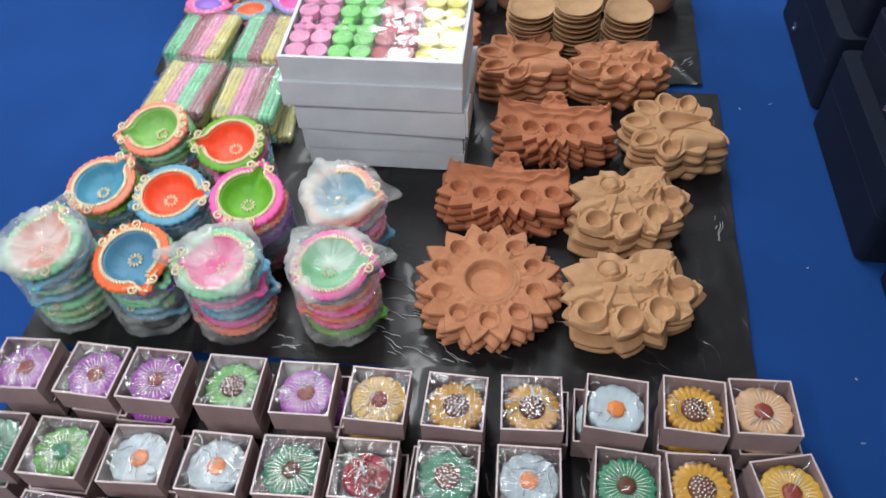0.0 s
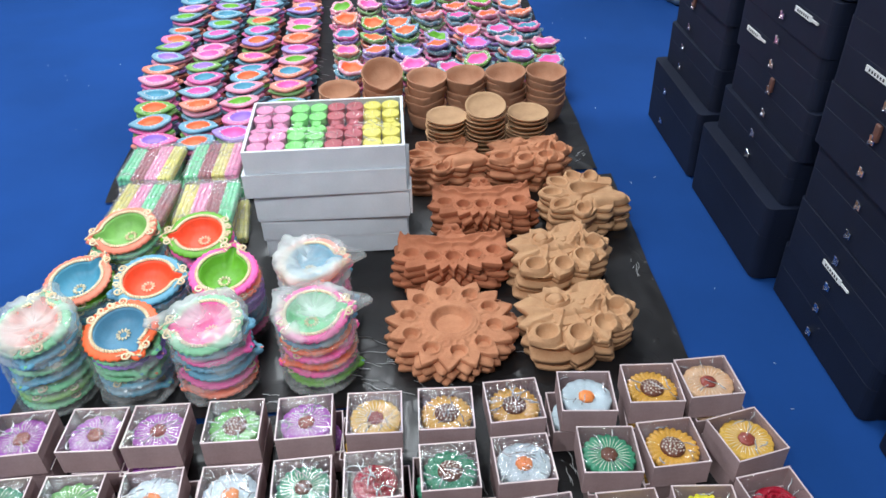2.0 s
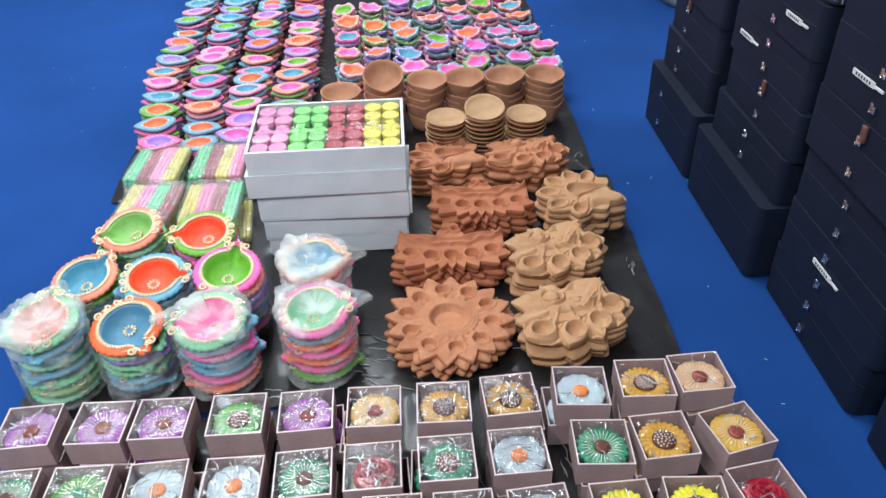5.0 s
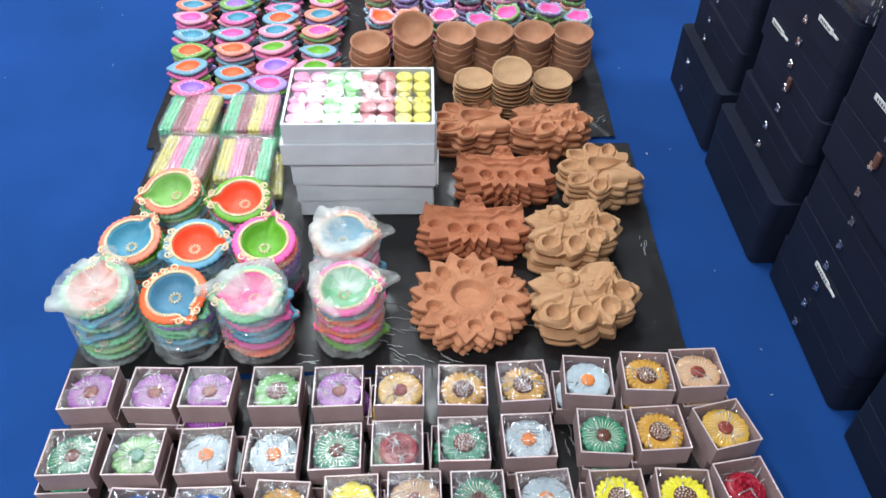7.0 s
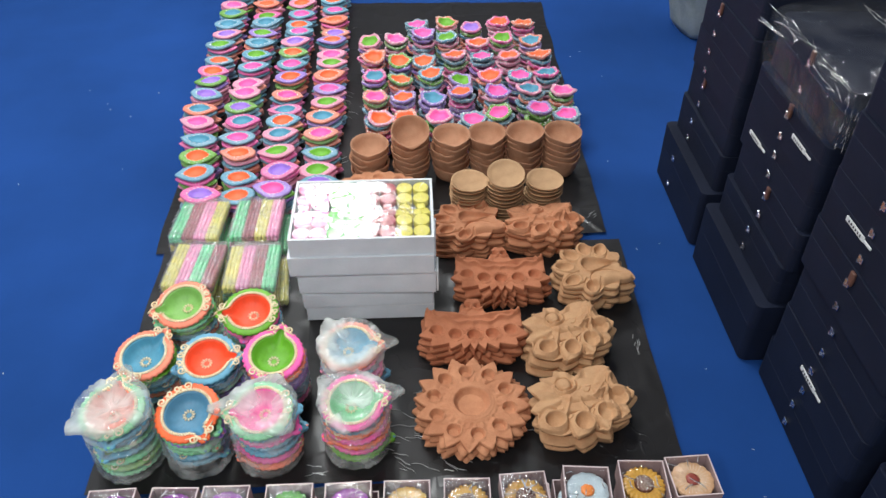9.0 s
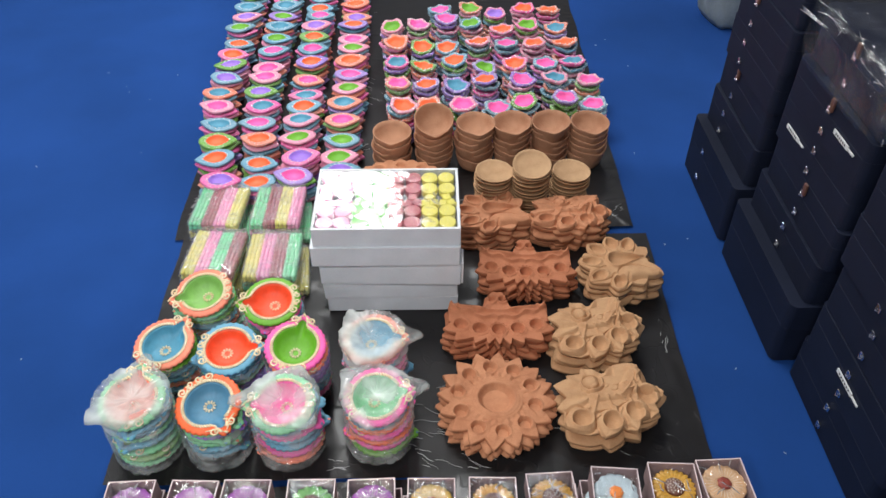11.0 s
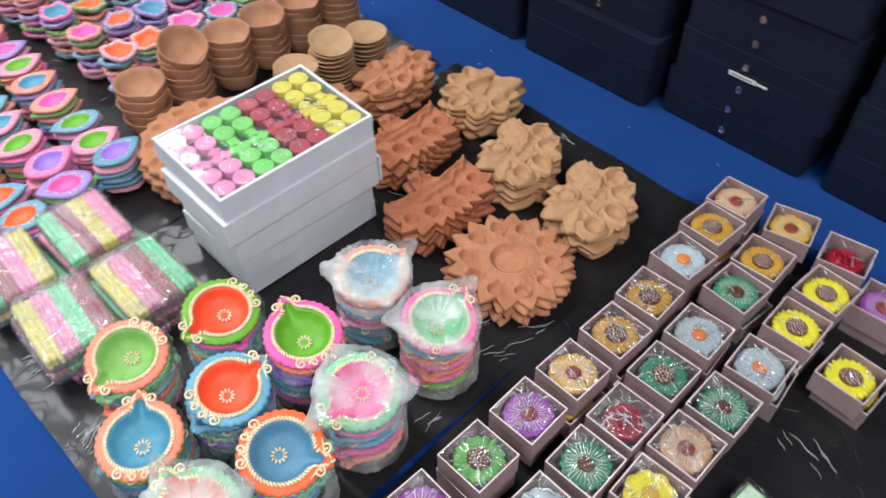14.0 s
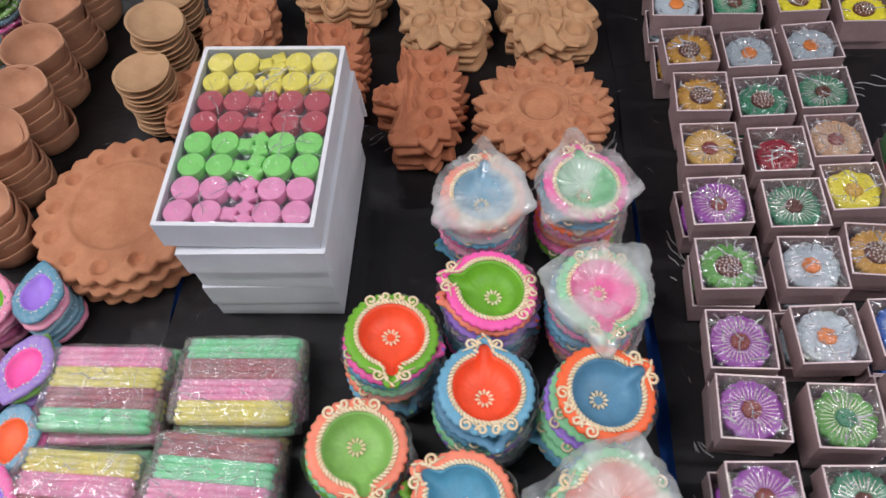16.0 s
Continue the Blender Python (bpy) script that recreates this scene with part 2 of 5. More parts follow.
def lathe_vf(profile, n=28, shape=None):
    rings = []
    for r, z in profile:
        rings.append([(r * (shape(a, r) if shape else 1) * math.cos(a), r * (shape(a, r) if shape else 1) * math.sin(a), z) for a in (TAU * i / n for i in range(n))])
    return rings_vf(rings)


def tube_vf(points, r, n=6):
    rings = []
    pts = [Vector(p) for p in points]
    for i, p in enumerate(pts):
        d = (pts[min(i + 1, len(pts) - 1)] - pts[max(i - 1, 0)]).normalized()
        side = d.cross(Vector((0, 0, 1)))
        side = side.normalized() if side.length > 1e-4 else Vector((1, 0, 0))
        up = side.cross(d)
        k = r * (0.55 if i in (0, len(pts) - 1) else 1.0)
        rings.append([tuple(p + k * (math.cos(TAU * j / n) * side + math.sin(TAU * j / n) * up)) for j in range(n)])
    return rings_vf(rings)


def bead_vf(c, r, stretch=1.0, turn=0.0, n=6):
    ca, sa = math.cos(turn), math.sin(turn)
    rings = []
    for k in (0.35, 1.15, 1.95, 2.75):
        rings.append([])
        for i in range(n):
            a = TAU * i / n
            x, y, z = r * stretch * math.cos(k), r * math.sin(k) * math.cos(a), r * math.sin(k) * math.sin(a)
            rings[-1].append((c[0] + ca * x - sa * y, c[1] + sa * x + ca * y, c[2] + z))
    return rings_vf(rings)


MESHES = {}


def shared(key, build, smooth=True):
    if key not in MESHES:
        MESHES[key] = mesh_of(*build(), smooth=smooth, name=str(key[0]))
    return MESHES[key]


def coloured(key, build, material, smooth=True):
    """A mesh with its material: alike pieces share one."""
    full = (*key, material.name)
    if full not in MESHES:
        me = shared(key, build, smooth).copy()
        me.materials.clear()
        me.materials.append(material)
        MESHES[full] = me
    return MESHES[full]


def part(name, mesh, parent, label="", m=None):
    ob = new(name, mesh)
    ob.parent = parent
    if m is not None:
        ob.matrix_basis = m
    if name.endswith("_folds"):
        tagged(ob, label, "", "", "stuff")
    elif label:
        tagged(ob, label)
    return ob


def thing(name, m, label, category, group="", kind="", mesh=None):
    ob = new(name, mesh)
    if mesh is None:
        ob.empty_display_size = 0.02
    ob.matrix_basis = m
    return tagged(ob, label, category, group, kind)


def setting(name, vf, material, label, category, smooth=False):
    me = mesh_of(*vf, smooth=smooth, name=name)
    me.materials.append(material)
    return tagged(new(name, me), label, category, "", "structure")


def jitter(k):
    return random.uniform(-k, k)


def ridge_vf(x, y, z, length, turn, bend, r, steps=8):
    """One thin raised fold: a bent, tapering ridge half sunk in its film."""
    pts = []
    for i in range(steps + 1):
        t = i / steps - 0.5
        u, w = length * t, bend * length * (4 * t * t - 1) * 0.5 + 0.10 * length * math.sin(9 * t + x * 400)* 0.3
        pts.append((x + math.cos(turn) * u - math.sin(turn) * w, y + math.sin(turn) * u + math.cos(turn) * w, z + (0.0 if 0 < i < steps else -r * 0.8)))
    return tube_vf(pts, r, 6)


def folds_vf(w, d, count, seed, r=0.0008, longest=0.045, shortest=0.010):
    """Folds scattered over a film, many of them running out from one pulled spot."""
    rnd = random.Random(seed)
    px, py = rnd.uniform(-0.2, 0.2) * w, rnd.uniform(-0.2, 0.2) * d
    out = []
    for i in range(count):
        x, y = rnd.uniform(-0.44, 0.44) * w, rnd.uniform(-0.44, 0.44) * d
        turn = math.atan2(y - py, x - px) + rnd.gauss(0, 0.45) if i % 3 else rnd.uniform(0, PI)
        length = min(rnd.uniform(shortest, longest), 1.7 * min(w / 2 - abs(x), d / 2 - abs(y)) + 0.004)
        out.append(ridge_vf(x, y, 0.0003, length, turn, rnd.uniform(-0.3, 0.3), r * rnd.uniform(0.6, 1.3)))
    return merged(out)

# ---- room ----
def carpet_vf():
    n, xs, ys = 60, (-4.5, 4.5), (-4.5, 6.0)
    v = [(xs[0] + (xs[1] - xs[0]) * i / n, ys[0] + (ys[1] - ys[0]) * j / n, -0.004 + 0.0015 * noise.noise((i * 0.7, j * 0.7, 0))) for j in range(n + 1) for i in range(n + 1)]
    f = [(j * (n + 1) + i, j * (n + 1) + i + 1, (j + 1) * (n + 1) + i + 1, (j + 1) * (n + 1) + i) for j in range(n) for i in range(n)]
    return v, f


setting("floor", carpet_vf(), CARPET, "bright blue short-pile carpet over the whole floor", "carpet", True)
setting("wall_north", box_vf(-4.6, 4.6, 6.0, 6.12, -0.1, 2.9), WALL, "plain pale painted wall of the hall", "wall")
setting("wall_south", box_vf(-4.6, 4.6, -4.62, -4.5, -0.1, 2.9), WALL, "plain pale painted wall of the hall", "wall")
setting("wall_west", box_vf(-4.62, -4.5, -4.5, 6.0, -0.1, 2.9), WALL, "plain pale painted wall of the hall", "wall")
setting("wall_east", box_vf(4.5, 4.62, -4.5, 6.0, -0.1, 2.9), WALL, "plain pale painted wall of the hall", "wall")
setting("ceiling", box_vf(-4.6, 4.6, -4.6, 6.1, 2.9, 3.0), CEILING, "plain white painted ceiling of the hall", "ceiling")


def lamp_frame_vf(w, h):
    bars = [(-w, w, -h, -h + 0.03), (-w, w, h - 0.03, h), (-w, -w + 0.03, -h + 0.03, h - 0.03), (w - 0.03, w, -h + 0.03, h - 0.03)]
    return merged([box_vf(a, b, c, d, 2.84, 2.9) for a, b, c, d in bars] + [box_vf(-w + 0.03, w - 0.03, -h + 0.03, h - 0.03, 2.87, 2.9)])


for lx, ly, across, along, strength in FIXTURES:
    thing("ceiling_light", pose(lx, ly, 0), "white framed panel light on the ceiling", "ceiling light", "ceiling panel lights",
          mesh=coloured(("lamp_frame", across), lambda: lamp_frame_vf(across + 0.03, along + 0.03), STEEL, False))


# ---- black plastic sheets on the carpet ----
def sheet_vf(corners, z, seed, folds=0.006, n=190):
    """A thin sheet between four corners, with folds and a slightly uneven edge."""
    a, b, c, d = [Vector(p) for p in corners]
    m = max(12, int(n * (d - a).length / (b - a).length))
    top = []
    for j in range(m + 1):
        for i in range(n + 1):
            u, w = i / n, j / m
            p = (a * (1 - u) + b * u) * (1 - w) + (d * (1 - u) + c * u) * w
            edge = min(u, 1 - u, w, 1 - w)
            lift = max(0.0, noise.noise((p.x * 7 + seed, p.y * 5, seed)) - 0.18) * folds * 1.6 + max(0.0, 0.06 - abs(noise.noise((p.x * 5 + 3 * p.y, p.y * 6 - 2 * p.x, seed + 3)))) * folds * 9 * max(0.0, noise.noise((p.x * 3, p.y * 3, seed + 7)) + 0.1)
            near = min(u * (b - a).length, (1 - u) * (b - a).length, w * (d - a).length, (1 - w) * (d - a).length)
            lift += max(0.0, 1 - near / 0.09) * (0.0018 * abs(noise.noise((p.x * 26 + seed, p.y * 26, 4))) + 0.003 * max(0, noise.noise((p.x * 11, p.y * 11, seed))))
            wob = 0.006 * noise.noise((p.x * 6, p.y * 6, seed + 9)) if edge < 0.001 else 0
            top.append((p.x + wob, p.y + wob, z + 0.001 + lift))
    f = [(j * (n + 1) + i, j * (n + 1) + i + 1, (j + 1) * (n + 1) + i + 1, (j + 1) * (n + 1) + i) for j in range(m) for i in range(n)]
    return top, f


def sheet(corners, z, seed, label, spots):
    flat = sheet_vf(corners, z, seed)
    rnd = random.Random(seed)
    (ax, ay), (bx, by), (cx, cy), (dx, dy) = corners
    west, east, south, north = max(ax, dx), min(bx, cx), max(ay, by), min(cy, dy)
    lines = []
    for x, y, reach, count in spots:
        lie = rnd.uniform(0, PI)
        for i in range(count * 3 // 5):
            length, turn = rnd.uniform(0.010, 0.065), lie + rnd.gauss(0, 0.22)
            rx, ry = abs(0.5 * length * math.cos(turn)) + 0.012, abs(0.5 * length * math.sin(turn)) + 0.012
            cx = min(max(x + rnd.gauss(0, reach * 0.7), west + rx), east - rx)
            cy = min(max(y + rnd.gauss(0, reach * 0.7), south + ry), north - ry)
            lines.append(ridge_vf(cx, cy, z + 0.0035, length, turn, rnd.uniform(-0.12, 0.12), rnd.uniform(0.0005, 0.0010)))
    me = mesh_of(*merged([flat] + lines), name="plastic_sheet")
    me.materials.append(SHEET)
    me.materials.append(SHEET_GLINT)
    # the crease ridges take the pale painted highlight colour
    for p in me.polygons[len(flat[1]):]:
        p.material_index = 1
    tagged(new("plastic_sheet", me), label, "plastic sheet", "sheets under the wares")


sheet([(-0.425, 0.285), (0.803, 0.335), (0.835, 1.965), (-0.49, 2.0)], 0.0, 1, "creased black plastic sheet spread on blue carpet under small lamps", ((0.05, 0.75, 0.05, 22), (0.04, 1.1, 0.06, 16), (-0.42, 0.45, 0.05, 18), (0.78, 0.40, 0.03, 10), (0.30, 0.45, 0.05, 8), (0.06, 1.6, 0.08, 8)))
sheet([(-0.50, 1.985), (-0.06, 1.985), (-0.06, 2.75), (-0.52, 2.75)], -0.002, 4, "black plastic sheet under the far rows of lamps", ())
sheet([(-0.375, -0.445), (0.812, -0.43), (0.832, 0.305), (-0.40, 0.30)], 0.002, 2, "creased black plastic sheet on blue carpet under clay wares", ((0.24, -0.33, 0.045, 26), (0.29, -0.20, 0.04, 12), (0.36, 0.0, 0.03, 8), (0.51, -0.30, 0.03, 12), (0.79, -0.08, 0.025, 8), (-0.36, -0.05, 0.045, 34), (-0.38, -0.28, 0.04, 24), (-0.37, 0.15, 0.035, 24), (0.06, -0.42, 0.05, 10), (0.30, -0.42, 0.06, 14)))
sheet([(-0.335, -1.35), (0.80, -1.35), (0.815, -0.405), (-0.335, -0.470)], 0.005, 3, "creased black plastic sheet on blue carpet under boxed candles", ((0.10, -0.475, 0.04, 10), (-0.15, -0.475, 0.05, 14), (0.42, -0.60, 0.03, 8), (0.56, -0.60, 0.02, 8), (0.45, -0.88, 0.04, 10), (-0.3, -0.5, 0.03, 8)))


# ---- large painted oil lamps ----
def drop(a, wide, reach, narrow):
    """A round outline drawn out to a spout at angle 0."""
    a = (a + PI) % TAU - PI
    return wide * (1 + reach * math.exp(-((a / narrow) ** 2)))


def lamp_body_vf():
    R, h, n = 0.0615, 0.026, 96
    rings = []
    for k, z in ((0.30, -0.24), (0.54, -0.16), (0.74, 0.16), (0.93, 0.48), (1.0, 0.60), (1.005, 0.70), (0.98, 0.79), (0.93, 0.84), (0.80, 0.86), (0.739, 0.80)):
        ring = []
        for i in range(n):
            a = TAU * i / n
            r = drop(a, R, 0.24, 0.20) * k
            if k > 0.9:
                r *= 1 + 0.018 * abs(math.sin(15 * a)) * 3.2 - 0.03
            if k == 0.739:
                r = max(r, drop(a, 0.70 * R, 0.68, 0.145))
            ring.append((r * math.cos(a), r * math.sin(a), z * h))
        rings.append(ring)
    return rings_vf(rings, True, False)


def lamp_bowl_vf():
    R, h, n = 0.0615, 0.026, 96
    rings = []
    for k, z in ((1.06, 0.80), (1.0, 0.83), (0.95, 0.66), (0.86, 0.30), (0.70, 0.04), (0.42, -0.10), (0.15, -0.12)):
        ring = []
        for i in range(n):
            a = TAU * i / n
            r = drop(a, 0.70 * R, 0.68 if k > 0.94 else 0.60 * max(0, k - 0.45), 0.145) * k
            lift = 0.0004 * math.cos(20 * a) if 0.6 < k < 0.9 else 0
            ring.append((r * math.cos(a), r * math.sin(a), z * h + lift))
        rings.append(ring)
    return rings_vf(rings, False, True)


def lamp_rope_vf():
    R, h, out = 0.0615, 0.026, []
    n = 56
    for i in range(n):
        a = TAU * i / n
        r = drop(a, 0.765 * R, 0.55, 0.165)
        out.append(bead_vf((r * math.cos(a), r * math.sin(a), 0.90 * h), 0.0023, 2.1, a + 0.75, 6))
    return merged(out)


def spiral(cx, cy, r, start, turns, sense, z, tail=(0, 0), steps=16):
    pts = [(cx + tail[0], cy + tail[1], z)] if tail != (0, 0) else []
    for i in range(steps + 1):
        t = i / steps
        a, k = start + sense * turns * TAU * t, r * (1 - 0.78 * t)
        pts.append((cx + k * math.cos(a), cy + k * math.sin(a), z + 0.0006 * t))
    return pts


def scroll_vf(which, s):
    R, z = 0.0605, 0.0232
    if which == 0:
        return tube_vf(spiral(0.98 * R, s * 0.29 * R, 0.135 * R, -s * 1.6, 1.3, s, z, (-0.16 * R, s * 0.20 * R)), 0.0019)
    if which == 1:
        return tube_vf(spiral(0.74 * R, s * 0.62 * R, 0.14 * R, s * 2.2, 1.2, -s, z, (0.10 * R, -s * 0.12 * R)), 0.0017)
    if which == 2:
        return tube_vf([(1.16 * R, s * 0.04 * R, z), (1.10 * R, s * 0.13 * R, z), (0.98 * R, s * 0.13 * R, z), (0.86 * R, s * 0.2 * R, z)], 0.0016)
    if which == 3:
        return tube_vf(spiral(-0.80 * R, s * 0.46 * R, 0.145 * R, -s * 0.4, 1.3, s, z, (-0.05 * R, -s * 0.22 * R)), 0.0019)
    if which == 4:
        return tube_vf(spiral(-0.92 * R, s * 0.15 * R, 0.115 * R, s * 1.4, 1.2, -s, z, (0.02 * R, s * 0.16 * R)), 0.0018)
    return bead_vf((-0.88 * R, s * 0.22 * R, z), 0.0030, 1.6, s * 0.8)


def lamp_rosette_vf():
    h, out, n = 0.026, [], 11
    for i in range(n):
        a = TAU * i / n
        out.append(bead_vf((-0.005 + 0.0095 * math.cos(a), 0.0095 * math.sin(a), -0.03 * h), 0.0021, 1.6, a, 6))
        out.append(bead_vf((-0.005 + 0.0066 * math.cos(a), 0.0066 * math.sin(a), -0.07 * h), 0.0011, 1.4, a + 1.5, 5))
    return merged(out)


def large_lamp(m, rim, bowl, top, label):
    lamp = thing("painted_oil_lamp", m, label, "oil lamp", "large painted oil lamps")
    part("lamp_body", coloured(("lamp_body",), lamp_body_vf, DYE[rim]), lamp)
    part("bowl", coloured(("lamp_bowl",), lamp_bowl_vf, DYE[bowl]), lamp, bowl + " painted bowl")
    for which in (0, 2, 3, 4, 5) if top else (3,):
        for side in (1, -1):
            part("scroll", coloured(("scroll", which, side), lambda: scroll_vf(which, side), GOLD), lamp)
    if top:
        part("rope_trim", coloured(("lamp_rope",), lamp_rope_vf, GOLD), lamp, "pale gold rope border")
        part("rosette", coloured(("lamp_rosette",), lamp_rosette_vf, GOLD), lamp, "pale gold flower relief")
    return lamp


def wrap_vf(radius, height, seed, closed, flare):
    """A bag of film drawn round a stack of lamps: open at the top, or gathered over it with loose corners."""
    n, rings = 72, []
    layers = max(2, round(height / 0.0202))
    levels = [(0.66, 0.0)]
    for i in range(layers):
        levels += [(0.955 if i else 0.76, (i + 0.12) * 0.92 / layers), (1.035, (i + 0.55) * 0.92 / layers), (1.03, (i + 0.80) * 0.92 / layers)]
    if closed:
        levels += [(1.09, 0.985), (1.05, 1.02), (0.95, 1.035), (0.80, 1.04), (0.66, 1.02), (0.45, 0.97), (0.2, 0.95)]
    else:
        levels += [(1.07, 0.97)]
    for k, z in levels:
        ring = []
        for i in range(n):
            a = TAU * i / n
            x, y = math.cos(a), math.sin(a)
            r = radius * k * (1 + 0.055 * noise.noise((3 * x + seed, 3 * y, z * 4)) + 0.045 * noise.noise((9 * x, 9 * y, z * 9 + seed)))
            r *= drop(a - flare, 1.0, 0.05 + (0.42 if 0.9 < z < 1.03 and k > 0.9 and closed else 0), 0.22)
            if closed and 0.9 < z < 1.03 and k > 0.9:
                r *= drop(a - flare - 2.3, 1.0, 0.30, 0.26) * drop(a - flare + 1.9, 1.0, 0.20, 0.24)
            zz = z * height + 0.004 * noise.noise((6 * x + seed, 6 * y, 2)) * (1 if z > 0.6 else 0) + (0.007 * abs(noise.noise((5 * x * k + seed, 5 * y * k, 1))) + 0.003 * noise.noise((14 * x * k, 14 * y * k, seed)) if z > 1 else 0)
            ring.append((r * x, r * y, max(0.0, zz)))
        rings.append(ring)
    return rings_vf(rings, False, closed)


STEP = 0.0202
UNDER = ("pink", "teal", "green", "coral", "blue", "violet", "rose", "orange", "mint", "sky")


def lamp_stack(x, y, top_z, rim, bowl, spout, seed, wrapped=False, tilt=(0, 0), under=UNDER):
    count = max(2, round((top_z + 0.004) / STEP))
    base = top_z - 0.0095 - (count - 1) * STEP
    rnd = random.Random(seed)
    base = max(base, 0.006)
    m = pose(x, y, base + (count - 1) * STEP, tilt[0] * 0.9, tilt[1] * 0.9, 0)
    for k in range(count - 1, -1, -1):
        last = k == count - 1
        c1, c2 = (rim, bowl) if last else rnd.sample(under, 2)
        turn = spout if last else spout + rnd.choice((0, 0, 180, 90)) + rnd.uniform(-25, 25)
        state = "under milky film" if last and wrapped else "topping a stack" if last else "inside a stack"
        large_lamp(m @ pose(0, 0, 0, 0, 0, turn), c1, c2, last, f"{c1} clay lamp with {c2} bowl, gold scrolls, {state}")
        # the next one down nests in this one and lies a little flatter
        below = m @ pose(rnd.uniform(-0.0035, 0.0035), rnd.uniform(-0.0035, 0.0035), -STEP)
        lean = 0.9 * 0.70 ** (count - k)
        m = pose(below.translation.x, below.translation.y, max(0.006, below.translation.z), tilt[0] * lean + rnd.uniform(-1, 1), tilt[1] * lean + rnd.uniform(-1, 1), 0)
    verts, faces = wrap_vf(0.0645, base + (count - 1) * STEP + (0.024 if wrapped else 0.004), seed, wrapped, radians(spout))
    film = thing("plastic_wrap", pose(x, y, 0.004), "crumpled milky plastic bag drawn over a stack of lamps" if wrapped else "thin clear plastic wrap round a stack of lamps", "plastic wrap", "wraps round the lamp stacks")
    height = {f: sum(verts[q][2] for q in f) / len(f) for f in faces}
    for name, material, chosen in (("bag_side", MILKY_THIN, [f for f in faces if not wrapped or height[f] <= 0.80 * top_z]), ("bag_top", MILKY, [f for f in faces if wrapped and height[f] > 0.80 * top_z])):
        if chosen:
            me = mesh_of(verts, chosen, name=name)
            me.materials.append(material)
            part(name, me, film, "milky gathered film" if name == "bag_top" else "thin clinging film")


lamp_stack(-0.239, -0.058, 0.128, "coral", "lime", 195, 11, tilt=(14, -3))
lamp_stack(-0.088, -0.086, 0.128, "green", "red", 186, 12, tilt=(13, 2))
lamp_stack(-0.295, -0.190, 0.116, "coral", "teal", 58, 13, tilt=(12, -3))
lamp_stack(-0.158, -0.213, 0.127, "sky", "red", 5, 14, tilt=(12, 2))
lamp_stack(-0.020, -0.216, 0.136, "pink", "green", 80, 15, tilt=(13, 3))
lamp_stack(0.138, -0.200, 0.134, "coral", "sky", 0, 16, True, (12, -5))
lamp_stack(-0.163, -0.360, 0.130, "orange", "blue", -53, 17, tilt=(14, -2))
lamp_stack(0.153, -0.348, 0.138, "pink", "mint", 10, 18, True, (12, -2), ("pink", "green", "orange", "blue", "pink", "rose"))
lamp_stack(-0.022, -0.362, 0.140, "mint", "pink", 182, 19, True, (14, -3), ("pink", "green", "blue", "sky", "pink", "coral"))
lamp_stack(-0.300, -0.365, 0.150, "mint", "coral", 88, 20, True, (13, -2), ("mint", "mint", "sky", "mint", "lime"))


# ---- white carton stack with tea lights ----
def carton_vf(w, d, h):
    return box_vf(0, w, 0, d, 0, h, 0.0003)


def tray_vf(w, d, h, t=0.004):
    return merged([box_vf(0, w, 0, t, 0, h, 0.0006), box_vf(0, w, d - t, d, 0, h, 0.0006), box_vf(0, t, t, d - t, 0, h, 0.0006), box_vf(w - t, w, t, d - t, 0, h, 0.0006), box_vf(t, w - t, t, d - t, 0, 0.003)])


def carton(x, y, z, w, d, h, turn, label, edge=0.0, flap=False):
    box = thing("carton", pose(x, y, z, 0, 0, turn), label, "carton", "stack of white cartons")
    part("carton_base", coloured(("carton", w, d, h), lambda: carton_vf(w, d, h * 0.07), CARD, False), box)
    part("lid", coloured(("lid", w, d, h), lambda: box_vf(-0.0008, w + 0.0008, -0.0008, d, h * 0.07, h, 0.0006), CARD, False), box)
    start = edge * w
    part("lid_edge", coloured(("lid_edge", w, d, h, edge), lambda: merged([box_vf(start, w + 0.0014, -0.0016, -0.0006, h - 0.0024, h), box_vf(-0.0016, -0.0006, 0.0001, d * (1 - edge), h - 0.0024, h), box_vf(w + 0.0006, w + 0.0014, 0.0001, d, h - 0.0024, h)]), CARD_EDGE, False), box)
    if flap:
        part("flap", coloured(("flap", h), lambda: box_vf(w + 0.002, w + 0.0065, -0.006, 0.045, h * 0.15, h + 0.004, 0.0006), CARD_EDGE, False), box, "bright white folded flap standing off")
    return box


carton(0.014, 0.018, 0.006, 0.304, 0.196, 0.044, 0.3, "grey-white cardboard carton at the foot of the stack", 0.45)
carton(0.010, 0.014, 0.050, 0.306, 0.198, 0.052, 0.9, "grey-white cardboard carton in a stack of cartons", 0.62)
carton(0.006, 0.010, 0.102, 0.317, 0.199, 0.066, -1.1, "grey-white cardboard carton with a flap standing off", 0.30, True)
carton(-0.007, -0.004, 0.168, 0.326, 0.205, 0.053, 0.2, "grey-white cardboard carton under the open tray")
TRAY_Z, TRAY_W, TRAY_D, TRAY_H = 0.2215, 0.322, 0.213, 0.048
TRAY = pose(-0.001, 0.0, TRAY_Z, 2.6, 0, 0.3)
tray = thing("candle_tray", TRAY, "open white cardboard tray filled with coloured tea lights", "tray")
part("tray_body", coloured(("tray",), lambda: tray_vf(TRAY_W, TRAY_D, TRAY_H), CARD, False), tray)
